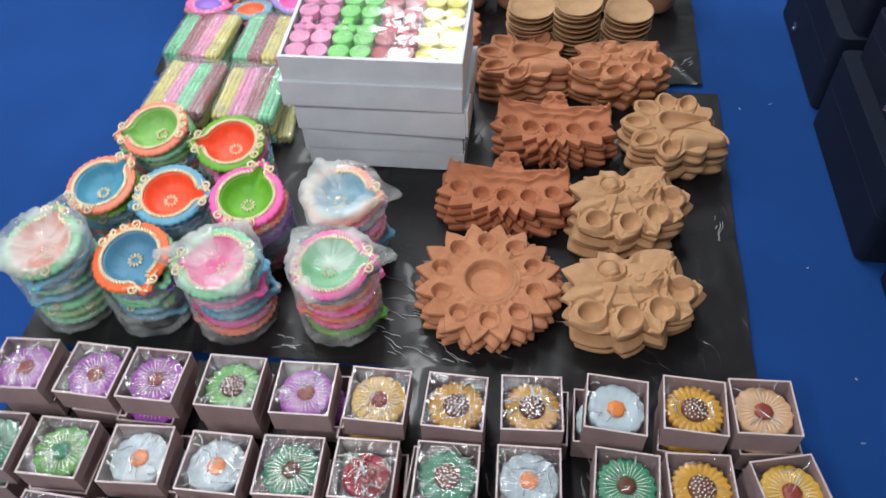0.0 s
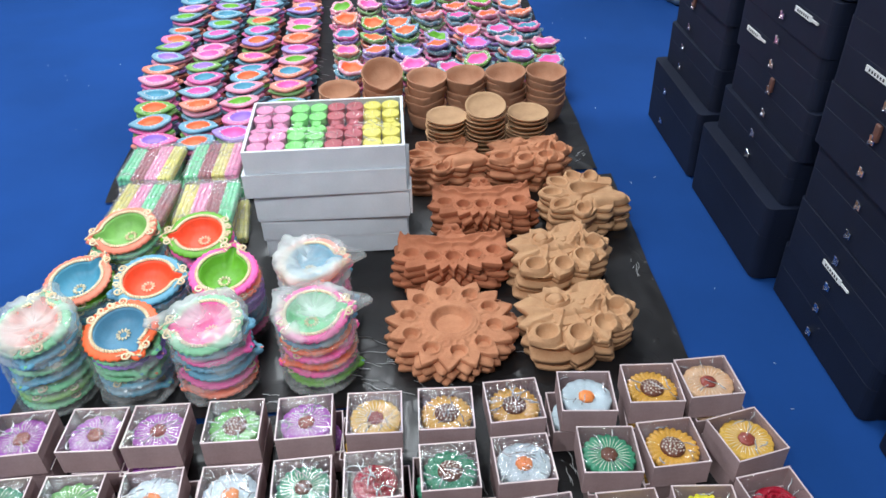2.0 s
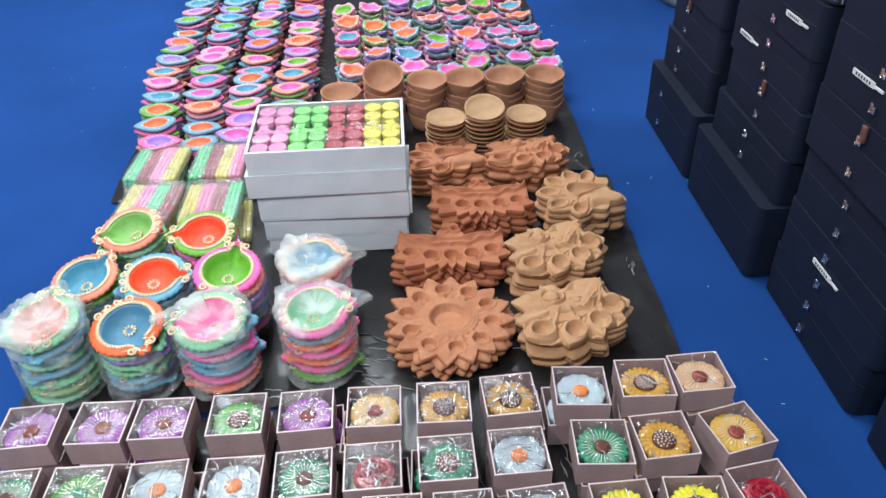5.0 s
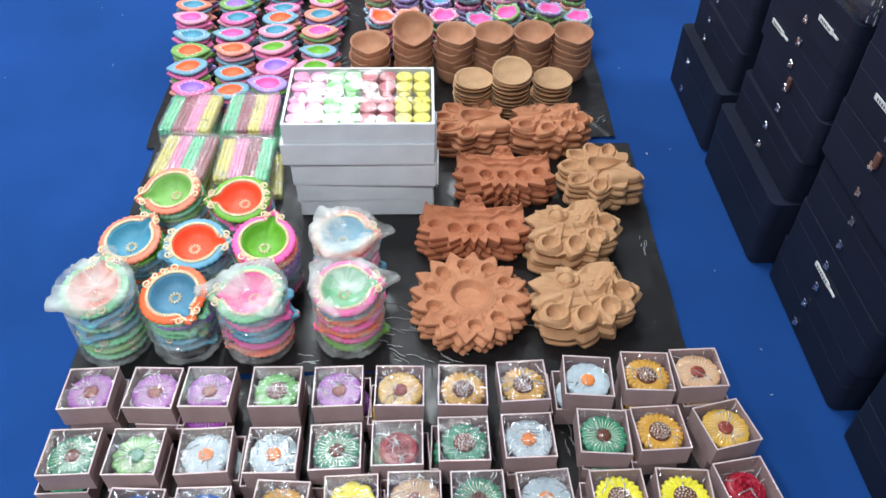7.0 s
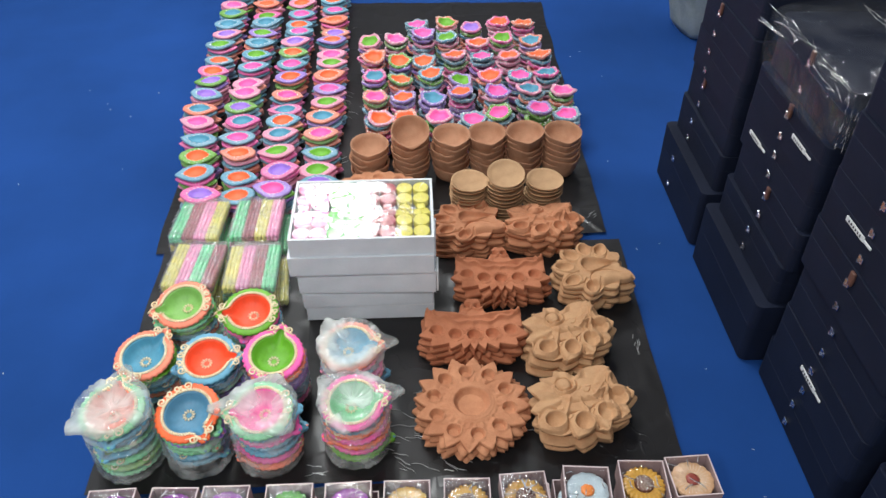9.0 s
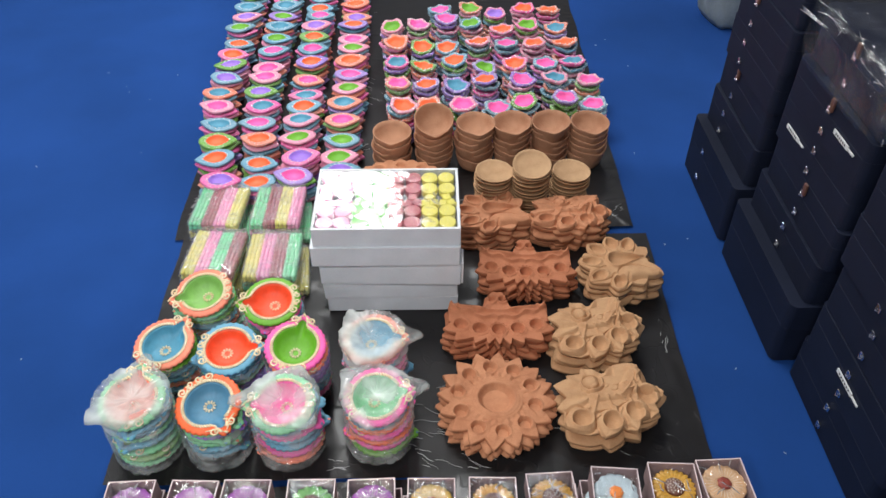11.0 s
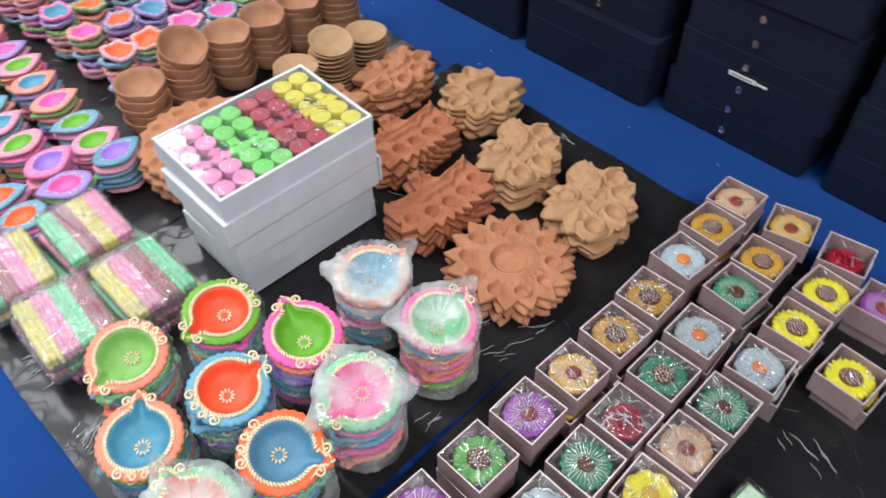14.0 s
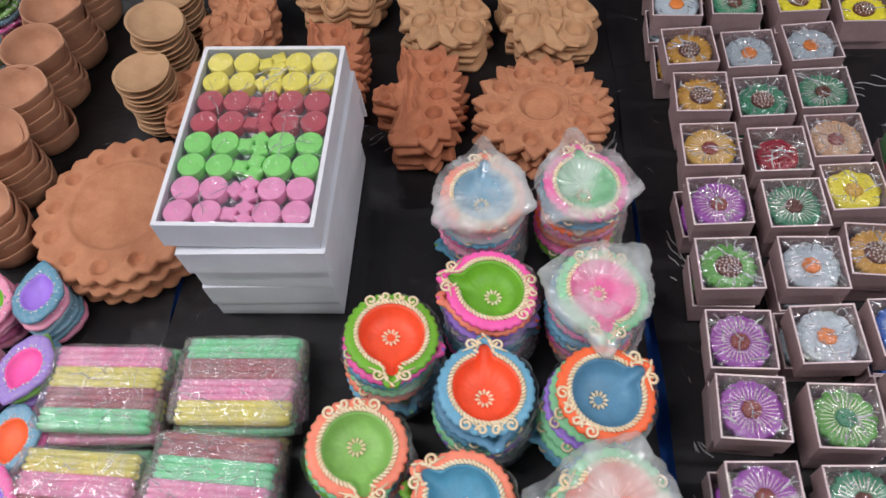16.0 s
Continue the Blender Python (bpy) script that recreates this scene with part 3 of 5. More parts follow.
part("tray_rim", coloured(("tray_rim",), lambda: merged([box_vf(0, TRAY_W, 0, 0.006, TRAY_H, TRAY_H + 0.002), box_vf(0, TRAY_W, TRAY_D - 0.006, TRAY_D, TRAY_H, TRAY_H + 0.002), box_vf(0, 0.006, 0.006, TRAY_D - 0.006, TRAY_H, TRAY_H + 0.002), box_vf(TRAY_W - 0.006, TRAY_W, 0.006, TRAY_D - 0.006, TRAY_H, TRAY_H + 0.002)]), CARD_EDGE, False), tray, "bright white folded rim")


def tea_light_vf():
    return lathe_vf([(0.0182, 0), (0.0188, 0.002), (0.0190, 0.016), (0.0186, 0.0175), (0.0175, 0.018), (0.010, 0.0174), (0.003, 0.0174)], 22)


def flower_light_vf():
    return lathe_vf([(0.009, 0), (0.0105, 0.006), (0.0115, 0.013), (0.0095, 0.016), (0.004, 0.0145)], 24, lambda a, r: 1 + 0.22 * math.cos(4 * a) * (r > 0.005))


def wick_vf():
    return tube_vf([(0, 0, 0.016), (0.0006, 0, 0.021), (0.0012, 0.0004, 0.0235)], 0.0006, 5)


for band, hue in enumerate(("pink", "green", "maroon", "yellow")):
    for col in range(2):
        for row in range(5):
            cx, cy = TRAY_W / 2 + (band * 2 + col - 3.5) * 0.0385 - 0.001, 0.0275 + row * 0.0392
            spots = [(0, 0, False)] if row != 2 else [(-0.009, -0.010, True), (0.010, -0.008, True), (0.0, 0.011, True)]
            for dx, dy, flower in spots:
                c = thing("floating_candle" if flower else "tea_light", TRAY @ pose(cx + dx + jitter(0.0006), cy + dy + jitter(0.0006), 0.0282, 0, 0, random.uniform(0, 360)),
                          f"{hue} {'flower-shaped' if flower else 'round'} wax candle packed in a white tray", "candle", "candles in the white tray")
                part("candle_wax", coloured(("flower_light",) if flower else ("tea_light",), flower_light_vf if flower else tea_light_vf, WAX[hue]), c)
                if not flower:
                    part("wick", coloured(("wick",), wick_vf, WAX["ivory"]), c)
                part("packing", coloured(("packing",), lambda: box_vf(-0.010, 0.010, -0.010, 0.010, -0.0252, 0.0), CARD, False), c)


def crinkle_vf(w, d, n, amount, seed, sag=0.0):
    rnd = random.Random(seed)
    v = []
    for j in range(n + 1):
        for i in range(n + 1):
            u, s = i / n, j / n
            rim = min(u, 1 - u, s, 1 - s) > 0.01
            z = rnd.uniform(-1, 1) * amount if rim else 0
            k = 0.35 / n if rim else 0
            v.append(((u - 0.5 + rnd.uniform(-k, k)) * w, (s - 0.5 + rnd.uniform(-k, k)) * d, z - sag * math.sin(PI * u) * math.sin(PI * s)))
    f = []
    for j in range(n):
        for i in range(n):
            a = j * (n + 1) + i
            q = (a, a + 1, a + n + 2, a + n + 1)
            f += [(q[0], q[1], q[2]), (q[0], q[2], q[3])] if rnd.random() < 0.5 else [(q[0], q[1], q[3]), (q[1], q[2], q[3])]
    return v, f


def tray_film_vf():
    return crinkle_vf(TRAY_W - 0.008, TRAY_D - 0.008, 16, 0.0004, 5, 0.001)


part("cellophane", coloured(("tray_film",), tray_film_vf, film_material("tray_film", 0.16, 0.015, (0.9, 0.9, 0.9), 0.11, 0.7, 22, 0.03, 0.05, 0.0016)), tray, "clear cellophane over the candles", pose(TRAY_W / 2, TRAY_D / 2, TRAY_H + 0.0005))
part("film_folds", coloured(("tray_folds",), lambda: folds_vf(TRAY_W - 0.02, TRAY_D - 0.02, 34, 6, 0.0006, 0.05), FOLD_GLINT), tray, "creases in the cellophane", pose(TRAY_W / 2, TRAY_D / 2, TRAY_H + 0.0008))


# ---- boxed flower candles ----
BOX, BOX_H = 0.0835, 0.046


def gift_box_vf():
    s, t = BOX / 2, 0.0018
    return merged([box_vf(-s, s, -s, -s + t, 0, BOX_H - 0.0012), box_vf(-s, s, s - t, s, 0, BOX_H - 0.0012), box_vf(-s, -s + t, -s + t, s - t, 0, BOX_H - 0.0012), box_vf(s - t, s, -s + t, s - t, 0, BOX_H - 0.0012), box_vf(-s + t, s - t, -s + t, s - t, 0.001, 0.003)])


def gift_rim_vf():
    s, t = BOX / 2 + 0.0004, 0.0021
    return merged([box_vf(-s, s, -s, -s + t, BOX_H - 0.0012, BOX_H), box_vf(-s, s, s - t, s, BOX_H - 0.0012, BOX_H), box_vf(-s, -s + t, -s + t, s - t, BOX_H - 0.0012, BOX_H), box_vf(s - t, s, -s + t, s - t, BOX_H - 0.0012, BOX_H)])


def daisy_vf(petals, sharp, r=0.036):
    """A wax flower head: petals round a low dome, on a solid foot."""
    n, rings = petals * 8, []
    for k, z in ((0.96, 0.012), (1.0, 0.026), (0.985, 0.0305), (0.94, 0.0323), (0.70, 0.0325), (0.48, 0.0312), (0.36, 0.030), (0.2, 0.030)):
        ring = []
        for i in range(n):
            a = TAU * i / n
            ph = (a * petals / TAU) % 1.0
            wave = abs(math.sin(PI * ph)) ** (0.7 if not sharp else 1.3)
            q = r * k * (1 - (0.055 if not sharp else 0.10) * (1 - wave) * (1 if k > 0.6 else 0))
            ring.append((q * math.cos(a), q * math.sin(a), z - 0.0006 * (1 - wave) * (1 if 0.45 < k < 1 else 0)))
        rings.append(ring)
    return rings_vf(rings, True, True)


def rays_vf(count=30):
    return merged([tube_vf([(0.0125 * math.cos(a), 0.0125 * math.sin(a), 0.0325), (0.021 * math.cos(a), 0.021 * math.sin(a), 0.0338), (0.0285 * math.cos(a), 0.0285 * math.sin(a), 0.0334)], 0.00050, 5) for a in (TAU * i / count for i in range(count))])


def button_vf():
    return lathe_vf([(0.0110, 0.029), (0.0113, 0.033), (0.0098, 0.0352), (0.006, 0.0364), (0.002, 0.0358)], 24, lambda a, r: 1 + 0.05 * math.cos(7 * a))


def cone_centre_vf():
    return lathe_vf([(0.0165, 0.029), (0.0165, 0.034), (0.0145, 0.037), (0.009, 0.0392), (0.003, 0.040)], 24)


def seeds_vf():
    out = []
    for i in range(34):
        a, r = i * 2.39996, 0.0026 * math.sqrt(i + 0.4)
        z = 0.0402 - 0.0042 * (r / 0.0155) ** 2
        out.append(bead_vf((r * math.cos(a), r * math.sin(a), z), 0.00125, 1.0, a, 5))
    return merged(out)


def rose_vf():
    out = [lathe_vf([(0.026, 0.010), (0.030, 0.020), (0.026, 0.027), (0.012, 0.029)], 26)]
    for layer, (count, r, z) in enumerate(((6, 0.026, 0.022), (5, 0.019, 0.027), (4, 0.012, 0.031), (3, 0.006, 0.034))):
        for i in range(count):
            a = TAU * (i + 0.5 * (layer % 2)) / count
            rings = []
            for w in range(5):
                t = (w / 4 - 0.5) * 1.7
                rings.append([])
                for q in range(8):
                    b = TAU * q / 8
                    rr = r + 0.0022 * math.cos(b) - 0.003 * abs(t) ** 2
                    rings[-1].append((rr * math.cos(a + t * 0.62), rr * math.sin(a + t * 0.62), z + 0.0075 * math.sin(b) * (1 - 0.35 * abs(t))))
            out.append(rings_vf(rings))
    return merged(out)


FLOWERS = {  # petals, sharp, wax, centre, centre wax
    "purple": (16, False, "purple", "button", "dark_red"), "jade": (18, True, "jade", "button", "brown"), "jade_cone": (16, True, "jade", "cone", "brown"),
    "leaf_cone": (18, True, "leaf", "cone", "brown"), "leaf": (12, True, "leaf", "button", "jade"), "white": (13, False, "white", "egg", "egg"),
    "amber": (24, True, "amber", "cone", "brown"), "gold": (18, False, "gold", "button", "dark_red"), "cream": (16, False, "cream", "button", "dark_red"),
    "sun": (22, True, "sun", "cone", "brown"), "daffodil": (8, True, "sun", "egg", "gold"), "azure": (18, True, "azure", "button", "leaf"), "rose": (0, False, "crimson", "", ""),
}
SAID = {"purple": "purple daisy", "jade": "dark green daisy", "jade_cone": "dark green flower with seeded centre", "leaf_cone": "leaf green flower with seeded centre", "leaf": "light green flower",
        "white": "white flower with orange centre", "amber": "amber sunflower", "gold": "golden yellow daisy", "cream": "peach daisy", "sun": "lemon sunflower", "daffodil": "yellow daffodil",
        "azure": "blue daisy with green centre", "rose": "dark red rose"}


def gift_box(m, kind, variant, label, filmed=True, folds=28):
    box = thing("candle_box", m, label, "candle box", "boxed flower candles")
    part("box_body", coloured(("gift_box",), gift_box_vf, KRAFT, False), box)
    part("box_rim", coloured(("gift_rim",), gift_rim_vf, KRAFT_EDGE, False), box, "pale cut card edge")
    petals, sharp, hue, centre, hue2 = FLOWERS[kind]
    turn = pose(0.001, -0.001, 0.0068, 0, 0, variant * 23) @ Matrix.Diagonal((1.10, 1.10, 0.86, 1))
    if kind == "rose":
        part("flower_candle", coloured(("rose",), rose_vf, WAX["crimson"]), box, "dark red wax rose", turn)
    else:
        head = part("flower_candle", coloured(("daisy", petals, sharp), lambda: daisy_vf(petals, sharp), WAX[hue]), box, f"{SAID[kind]} of wax", turn)
        if centre == "cone":
            heart = part("flower_centre", coloured(("cone_centre",), cone_centre_vf, WAX[hue2]), head, "dark brown seed centre")
            part("seeds", coloured(("seeds",), seeds_vf, WAX["ivory"]), head, "ivory dots")
        else:
            part("flower_centre", coloured(("button",), button_vf, WAX[hue2]), head)
            if centre == "button":
                part("petal_lines", coloured(("rays",), rays_vf, WAX["ivory"]), head, "raised ivory rays")
    if filmed:
        part("cellophane", coloured(("gift_film", variant % 5), lambda: crinkle_vf(BOX - 0.002, BOX - 0.002, 14, 0.0007, 40 + variant % 5), CRINKLED if folds > 8 else SMOOTH_FILM), box, "crinkled clear film", pose(0, 0, BOX_H - 0.0006, 0, 0, 90 * (variant % 4)))
        part("film_folds", coloured(("gift_folds", variant % 7, folds), lambda: folds_vf(BOX - 0.006, BOX - 0.006, folds, 60 + variant % 7, 0.0010, 0.040, 0.006), FOLD_GLINT), box, "creases in the film", pose(0, 0, BOX_H - 0.0002, 0, 0, 90 * (variant % 4)))
    return box


def box_stack(x, y, top, kind, turn, i, count=2, dx=0.0, dy=0.0):
    folds = 15 if x < 0.52 else 5
    step = BOX_H + 0.003
    for k in range(count):
        last = k == count - 1
        z = top - BOX_H - (count - 1 - k) * step if top else 0.008 + k * step
        z = max(z, 0.0065 + k * 0.01)
        off = (0, 0, 0) if last else (0.013 * math.sin(i * 2.1) + dx, 0.010 * math.cos(i * 1.7) + dy, 3.5 * math.sin(i * 3.3))
        where = "stacked" if last else "underneath"
        gift_box(pose(x + off[0], y + off[1], z, 0 if not last else jitter(1.2), 0 if not last else jitter(1.2), turn + off[2]), kind, i + k * 3, f"card box with {SAID[kind]} candle, {where}", last, folds if last else 0)


ROW_A = ("purple", "purple", "purple", "leaf_cone", "purple", "gold", "amber", "amber", "white", "amber", "cream")
X_A = (-0.272, -0.163, -0.070, 0.044, 0.152, 0.256, 0.365, 0.470, 0.584, 0.690, 0.782)
ROW_B = ("jade", "leaf", "white", "white", "jade", "rose", "jade_cone", "white", "jade", "amber", "gold")
X_B = (-0.270, -0.167, -0.055, 0.054, 0.156, 0.256, 0.364, 0.471, 0.596, 0.692, 0.804)
ROW_C = ("azure", "azure", "amber", "daffodil", "cream", "jade", "white", "sun", "sun", "rose")
X_C = (-0.145, -0.042, 0.078, 0.186, 0.284, 0.384, 0.490, 0.604, 0.708, 0.809)
TURN_A = (2, -2, -1, 1, 2, 0, -1, 3, -4, -3, 2)
TURN_B = (2, 0, 3, 0, 2, 1, 1, 2, -3, 3, 14)
TURN_C = (-2, 2, -4, 3, 1, 1, 4, 2, -4, 10)
for i, kind in enumerate(ROW_A):
    box_stack(X_A[i], -0.545 + 0.034 * max(0, (X_A[i] - 0.35) / 0.43), 0.108, kind, TURN_A[i], i)
for i, kind in enumerate(ROW_B):
    box_stack(X_B[i], -0.660 + 0.042 * max(0, (X_B[i] - 0.05) / 0.75), 0.095, kind, TURN_B[i], i + 20)
for i, kind in enumerate(ROW_C):
    box_stack(X_C[i], -0.765 + 0.025 * min(1, max(0, (X_C[i] + 0.05) / 0.3)) + (0.016 if i == 9 else 0), 0.090, kind, TURN_C[i], i + 40)
box_stack(0.760, -0.822, 0.078, "purple", 3, 60)
box_stack(0.585, -0.850, 0.078, "sun", -3, 61)


# ---- packs of square candles ----
def cube_candle_vf():
    return box_vf(-0.0215, 0.0215, -0.0215, 0.0215, 0.0, 0.040, 0.004)


def cube_top_vf():
    return box_vf(-0.0175, 0.0175, -0.0175, 0.0175, 0.0385, 0.0412, 0.001)


PALE = {k: wax("pale_" + k + "_wax", c) for k, c in (("green", (0.62, 0.82, 0.58)), ("cream", (0.86, 0.78, 0.62)), ("pink", (0.86, 0.64, 0.66)), ("blue", (0.70, 0.76, 0.88)))}
DEEP = {k: wax("deep_" + k + "_wax", c) for k, c in (("green", (0.10, 0.26, 0.10)), ("cream", (0.52, 0.20, 0.06)), ("pink", (0.50, 0.07, 0.12)), ("blue", (0.20, 0.22, 0.40)))}


def cube_pack(x, y, z, turn, order, label):
    pack = thing("square_candle_pack", pose(x, y, z, 0, 0, turn), label, "candle pack", "packs of square candles")
    part("pack_tray", coloured(("cube_tray",), lambda: tray_of(0.096, 0.096, 0.022), KRAFT, False), pack)
    for k, hue in enumerate(order):
        px, py = (-0.0232 if k % 2 == 0 else 0.0232), (-0.0232 if k < 2 else 0.0232)
        c = part("candle", coloured(("cube_candle",), cube_candle_vf, DEEP[hue]), pack, f"{hue} square candle", pose(px, py, 0.003))
        part("candle_top", coloured(("cube_top",), cube_top_vf, PALE[hue]), c, f"pale {hue} top")
    part("cellophane", coloured(("cube_film",), lambda: crinkle_vf(0.098, 0.098, 12, 0.0012, 77), CRINKLED, False), pack, "clear film", pose(0, 0, 0.0465))


def tray_of(w, d, h, t=0.0018):
    a, b = w / 2, d / 2
    return merged([box_vf(-a, a, -b, -b + t, 0, h), box_vf(-a, a, b - t, b, 0, h), box_vf(-a, -a + t, -b + t, b - t, 0, h), box_vf(a - t, a, -b + t, b - t, 0, h), box_vf(-a + t, a - t, -b + t, b - t, 0.001, 0.003)])


cube_pack(0.275, -0.872, 0.007, -4, ("blue", "cream", "pink", "green"), "four pale square candles in a shallow card tray")
cube_pack(0.262, -0.985, 0.007, 3, ("green", "pink", "blue", "cream"), "four pale square candles in a card tray on plastic")
cube_pack(0.186, -0.905, 0.052, -7, ("cream", "blue", "green", "pink"), "four pale square candles in a tray lying over another pack")
cube_pack(0.172, -0.900, 0.007, -2, ("cream", "blue", "green", "pink"), "four pale square candles in a tray beneath another pack")
cube_pack(0.055, -0.915, 0.052, -6, ("pink", "blue", "green", "cream"), "four square candles on another tray in clear film")
cube_pack(0.050, -0.910, 0.007, 2, ("cream", "green", "blue", "pink"), "four square candles in a tray beneath another pack")
cube_pack(-0.075, -0.905, 0.030, -5, ("cream", "pink", "green", "blue"), "four square candles in a raised tray with film")


# ---- packs of stick candles ----
def stick_vf():
    return lathe_vf([(0.0028, 0), (0.0052, 0.004), (0.0057, 0.010), (0.0057, 0.155), (0.0052, 0.160), (0.0028, 0.163)], 10)


def pack_film_vf(seed):
    n, out = 40, []
    rings = []
    for j in range(15):
        t = j / 14
        k = 1.0 - 0.10 * (abs(2 * t - 1) ** 8)
        ring = []
        for i in range(n):
            a = TAU * i / n
            c, s = math.cos(a), math.sin(a)
            p = 5.0
            r = 1 / ((abs(c) ** p + abs(s) ** p) ** (1 / p))
            w = 1 + 0.03 * noise.noise((5 * c + seed, 5 * s, t * 9))
            ring.append((0.067 * r * c * k * w, -0.088 + 0.176 * t + 0.006 * noise.noise((c * 3, s * 3, seed)) * (j in (0, 14)), 0.0145 + 0.0165 * r * s * k * w))
        rings.append(ring)
    return rings_vf(rings, True, True)


def stick_pack(x, y, z, turn, order, i, tilt=0.0):
    pack = thing("candle_pack", pose(x, y, z, tilt, 0, turn), "clear packet of " + ", ".join(order) + " stick candles", "candle pack", "packets of stick candles")
    for b, hue in enumerate(order):
        for k in range(3):
            for layer in range(2):
                px = -0.057 + (b * 3 + k + 0.5) * 0.0104 - (0.0 if len(order) == 4 else 0.0)
                part("stick_candle", coloured(("stick",), stick_vf, WAX[hue]), pack, "", Matrix.Translation((px - 0.0055, -0.0815 + jitter(0.002), 0.0085 + 0.0098 * layer)) @ pose(0, 0, 0, -90, 0, 0))
    part("cellophane", coloured(("pack_film", i % 3), lambda: pack_film_vf(i % 3 * 7 + 1), PACK_FILM), pack, "clear wrapper", pose(-0.0005, 0, -0.0005))
    part("film_folds", coloured(("pack_folds", i % 3), lambda: folds_vf(0.128, 0.172, 21, 30 + i % 3, 0.0007, 0.05), FOLD_GLINT), pack, "creases in the film", pose(0, 0, 0.0322))


PACKS = ((-0.128, 0.142, 1, ("lemon", "hot_pink", "wine", "mint")), (-0.272, 0.150, -3, ("lemon", "hot_pink", "mint", "wine")),
         (-0.144, 0.338, 0, ("mint", "wine", "lemon", "hot_pink")), (-0.298, 0.338, -2, ("mint", "wine", "hot_pink", "lemon")))
for i, (px, py, pt, order) in enumerate(PACKS):
    for k in range(3):
        stick_pack(px + 0.008 * (2 - k) * (-1) ** k, py - 0.003 * k, 0.003 + 0.0325 * k * 0.9, pt + (2 - k) * 3, order if k == 2 else order[::-1] if k else order[1:] + order[:1], i + k)


# ---- small leaf-shaped lamps ----
def leaf_r(a, wide=0.053, deep=0.041):
    """A leaf with one blunt and one drawn-out, pointed end."""
    p = 1.75 if math.cos(a) < 0 else 1.38
    r = 1 / ((abs(math.cos(a)) / (wide if math.cos(a) < 0 else wide * 1.12)) ** p + (abs(math.sin(a)) / deep) ** p) ** (1 / p)
    return r * (1 + 0.018 * math.cos(11 * a))


def leaf_bowl_r(a):
    return 0.0262 * (1 + 0.16 * abs(math.cos(a)) ** 3 + 0.20 * math.exp(-(((a + PI) % TAU - PI) / 0.3) ** 2))


def leaf_body_vf():
    n, rings = 44, []
    for k, z in ((0.45, 0), (0.80, 0.004), (0.98, 0.009), (1.0, 0.0125), (0.95, 0.0155), (0.84, 0.0168)):
        rings.append([((leaf_r(a) * k) * math.cos(a), (leaf_r(a) * k) * math.sin(a), z + 0.0016 * math.cos(2 * a) * k) for a in (TAU * i / n for i in range(n))])
    rings.append([(leaf_bowl_r(a) * math.cos(a), leaf_bowl_r(a) * math.sin(a), 0.0152) for a in (TAU * i / n for i in range(n))])
    return rings_vf(rings, True, False)


def leaf_bowl_vf():
    rings = []
    for k, z in ((1.02, 0.0148), (0.97, 0.0156), (0.90, 0.0115), (0.70, 0.0060), (0.35, 0.0030)):
        rings.append([(k * leaf_bowl_r(a) * math.cos(a), k * leaf_bowl_r(a) * math.sin(a), z) for a in (TAU * i / 36 for i in range(36))])
    return rings_vf(rings, False, True)


def leaf_beads_vf(n=24):
    """Glitter grains, crowded round the bowl and thinner towards the edge."""
    r3, out = random.Random(5), []
    for i in range(n * 2):
        a = TAU * i / (n * 2) + r3.uniform(-0.1, 0.1)
        k = r3.uniform(0.05, 0.75) if i % 2 else r3.uniform(0, 0.15)
        r = leaf_bowl_r(a) * (1 - k) + leaf_r(a) * k
        out.append(bead_vf((r * math.cos(a), r * math.sin(a), 0.0160 - 0.002 * k), r3.uniform(0.0010, 0.0021), 1.3, a + 0.7, 4))
    return merged(out)


BRIGHT = ("pink", "green", "sky", "coral", "coral", "teal", "violet", "rose", "rose", "sky", "pink")


def small_lamp(m, name, shape, rim, bowl, top, label, group):
    body, hollow, beads = shape
    lamp = thing(name, m, label, "oil lamp", group)
    part("lamp_body", coloured((name + "_body",), body, FROST[rim]), lamp)
    if top:
        part("bowl", coloured((name + "_bowl",), hollow, DYE[bowl]), lamp, bowl + " bowl")
    part("glitter_edge", coloured((name + "_beads",), beads, SILVER), lamp, "silver glitter edge")


LEAF = (leaf_body_vf, leaf_bowl_vf, leaf_beads_vf)
COLS = 4
FAR = {}


def far_lamp(m, rim, bowl, top):
    """The same small lamp, gathered for the one heap of far lamps."""
    for material, vf in ((FROST[rim], leaf_body_vf), (SILVER, lambda: leaf_beads_vf(n=14))) + (((DYE[bowl], leaf_bowl_vf),) if top else ()):
        verts, faces = vf()
        FAR.setdefault(material.name, []).append(([m @ Vector(v) for v in verts], faces))


rnd = random.Random(8)
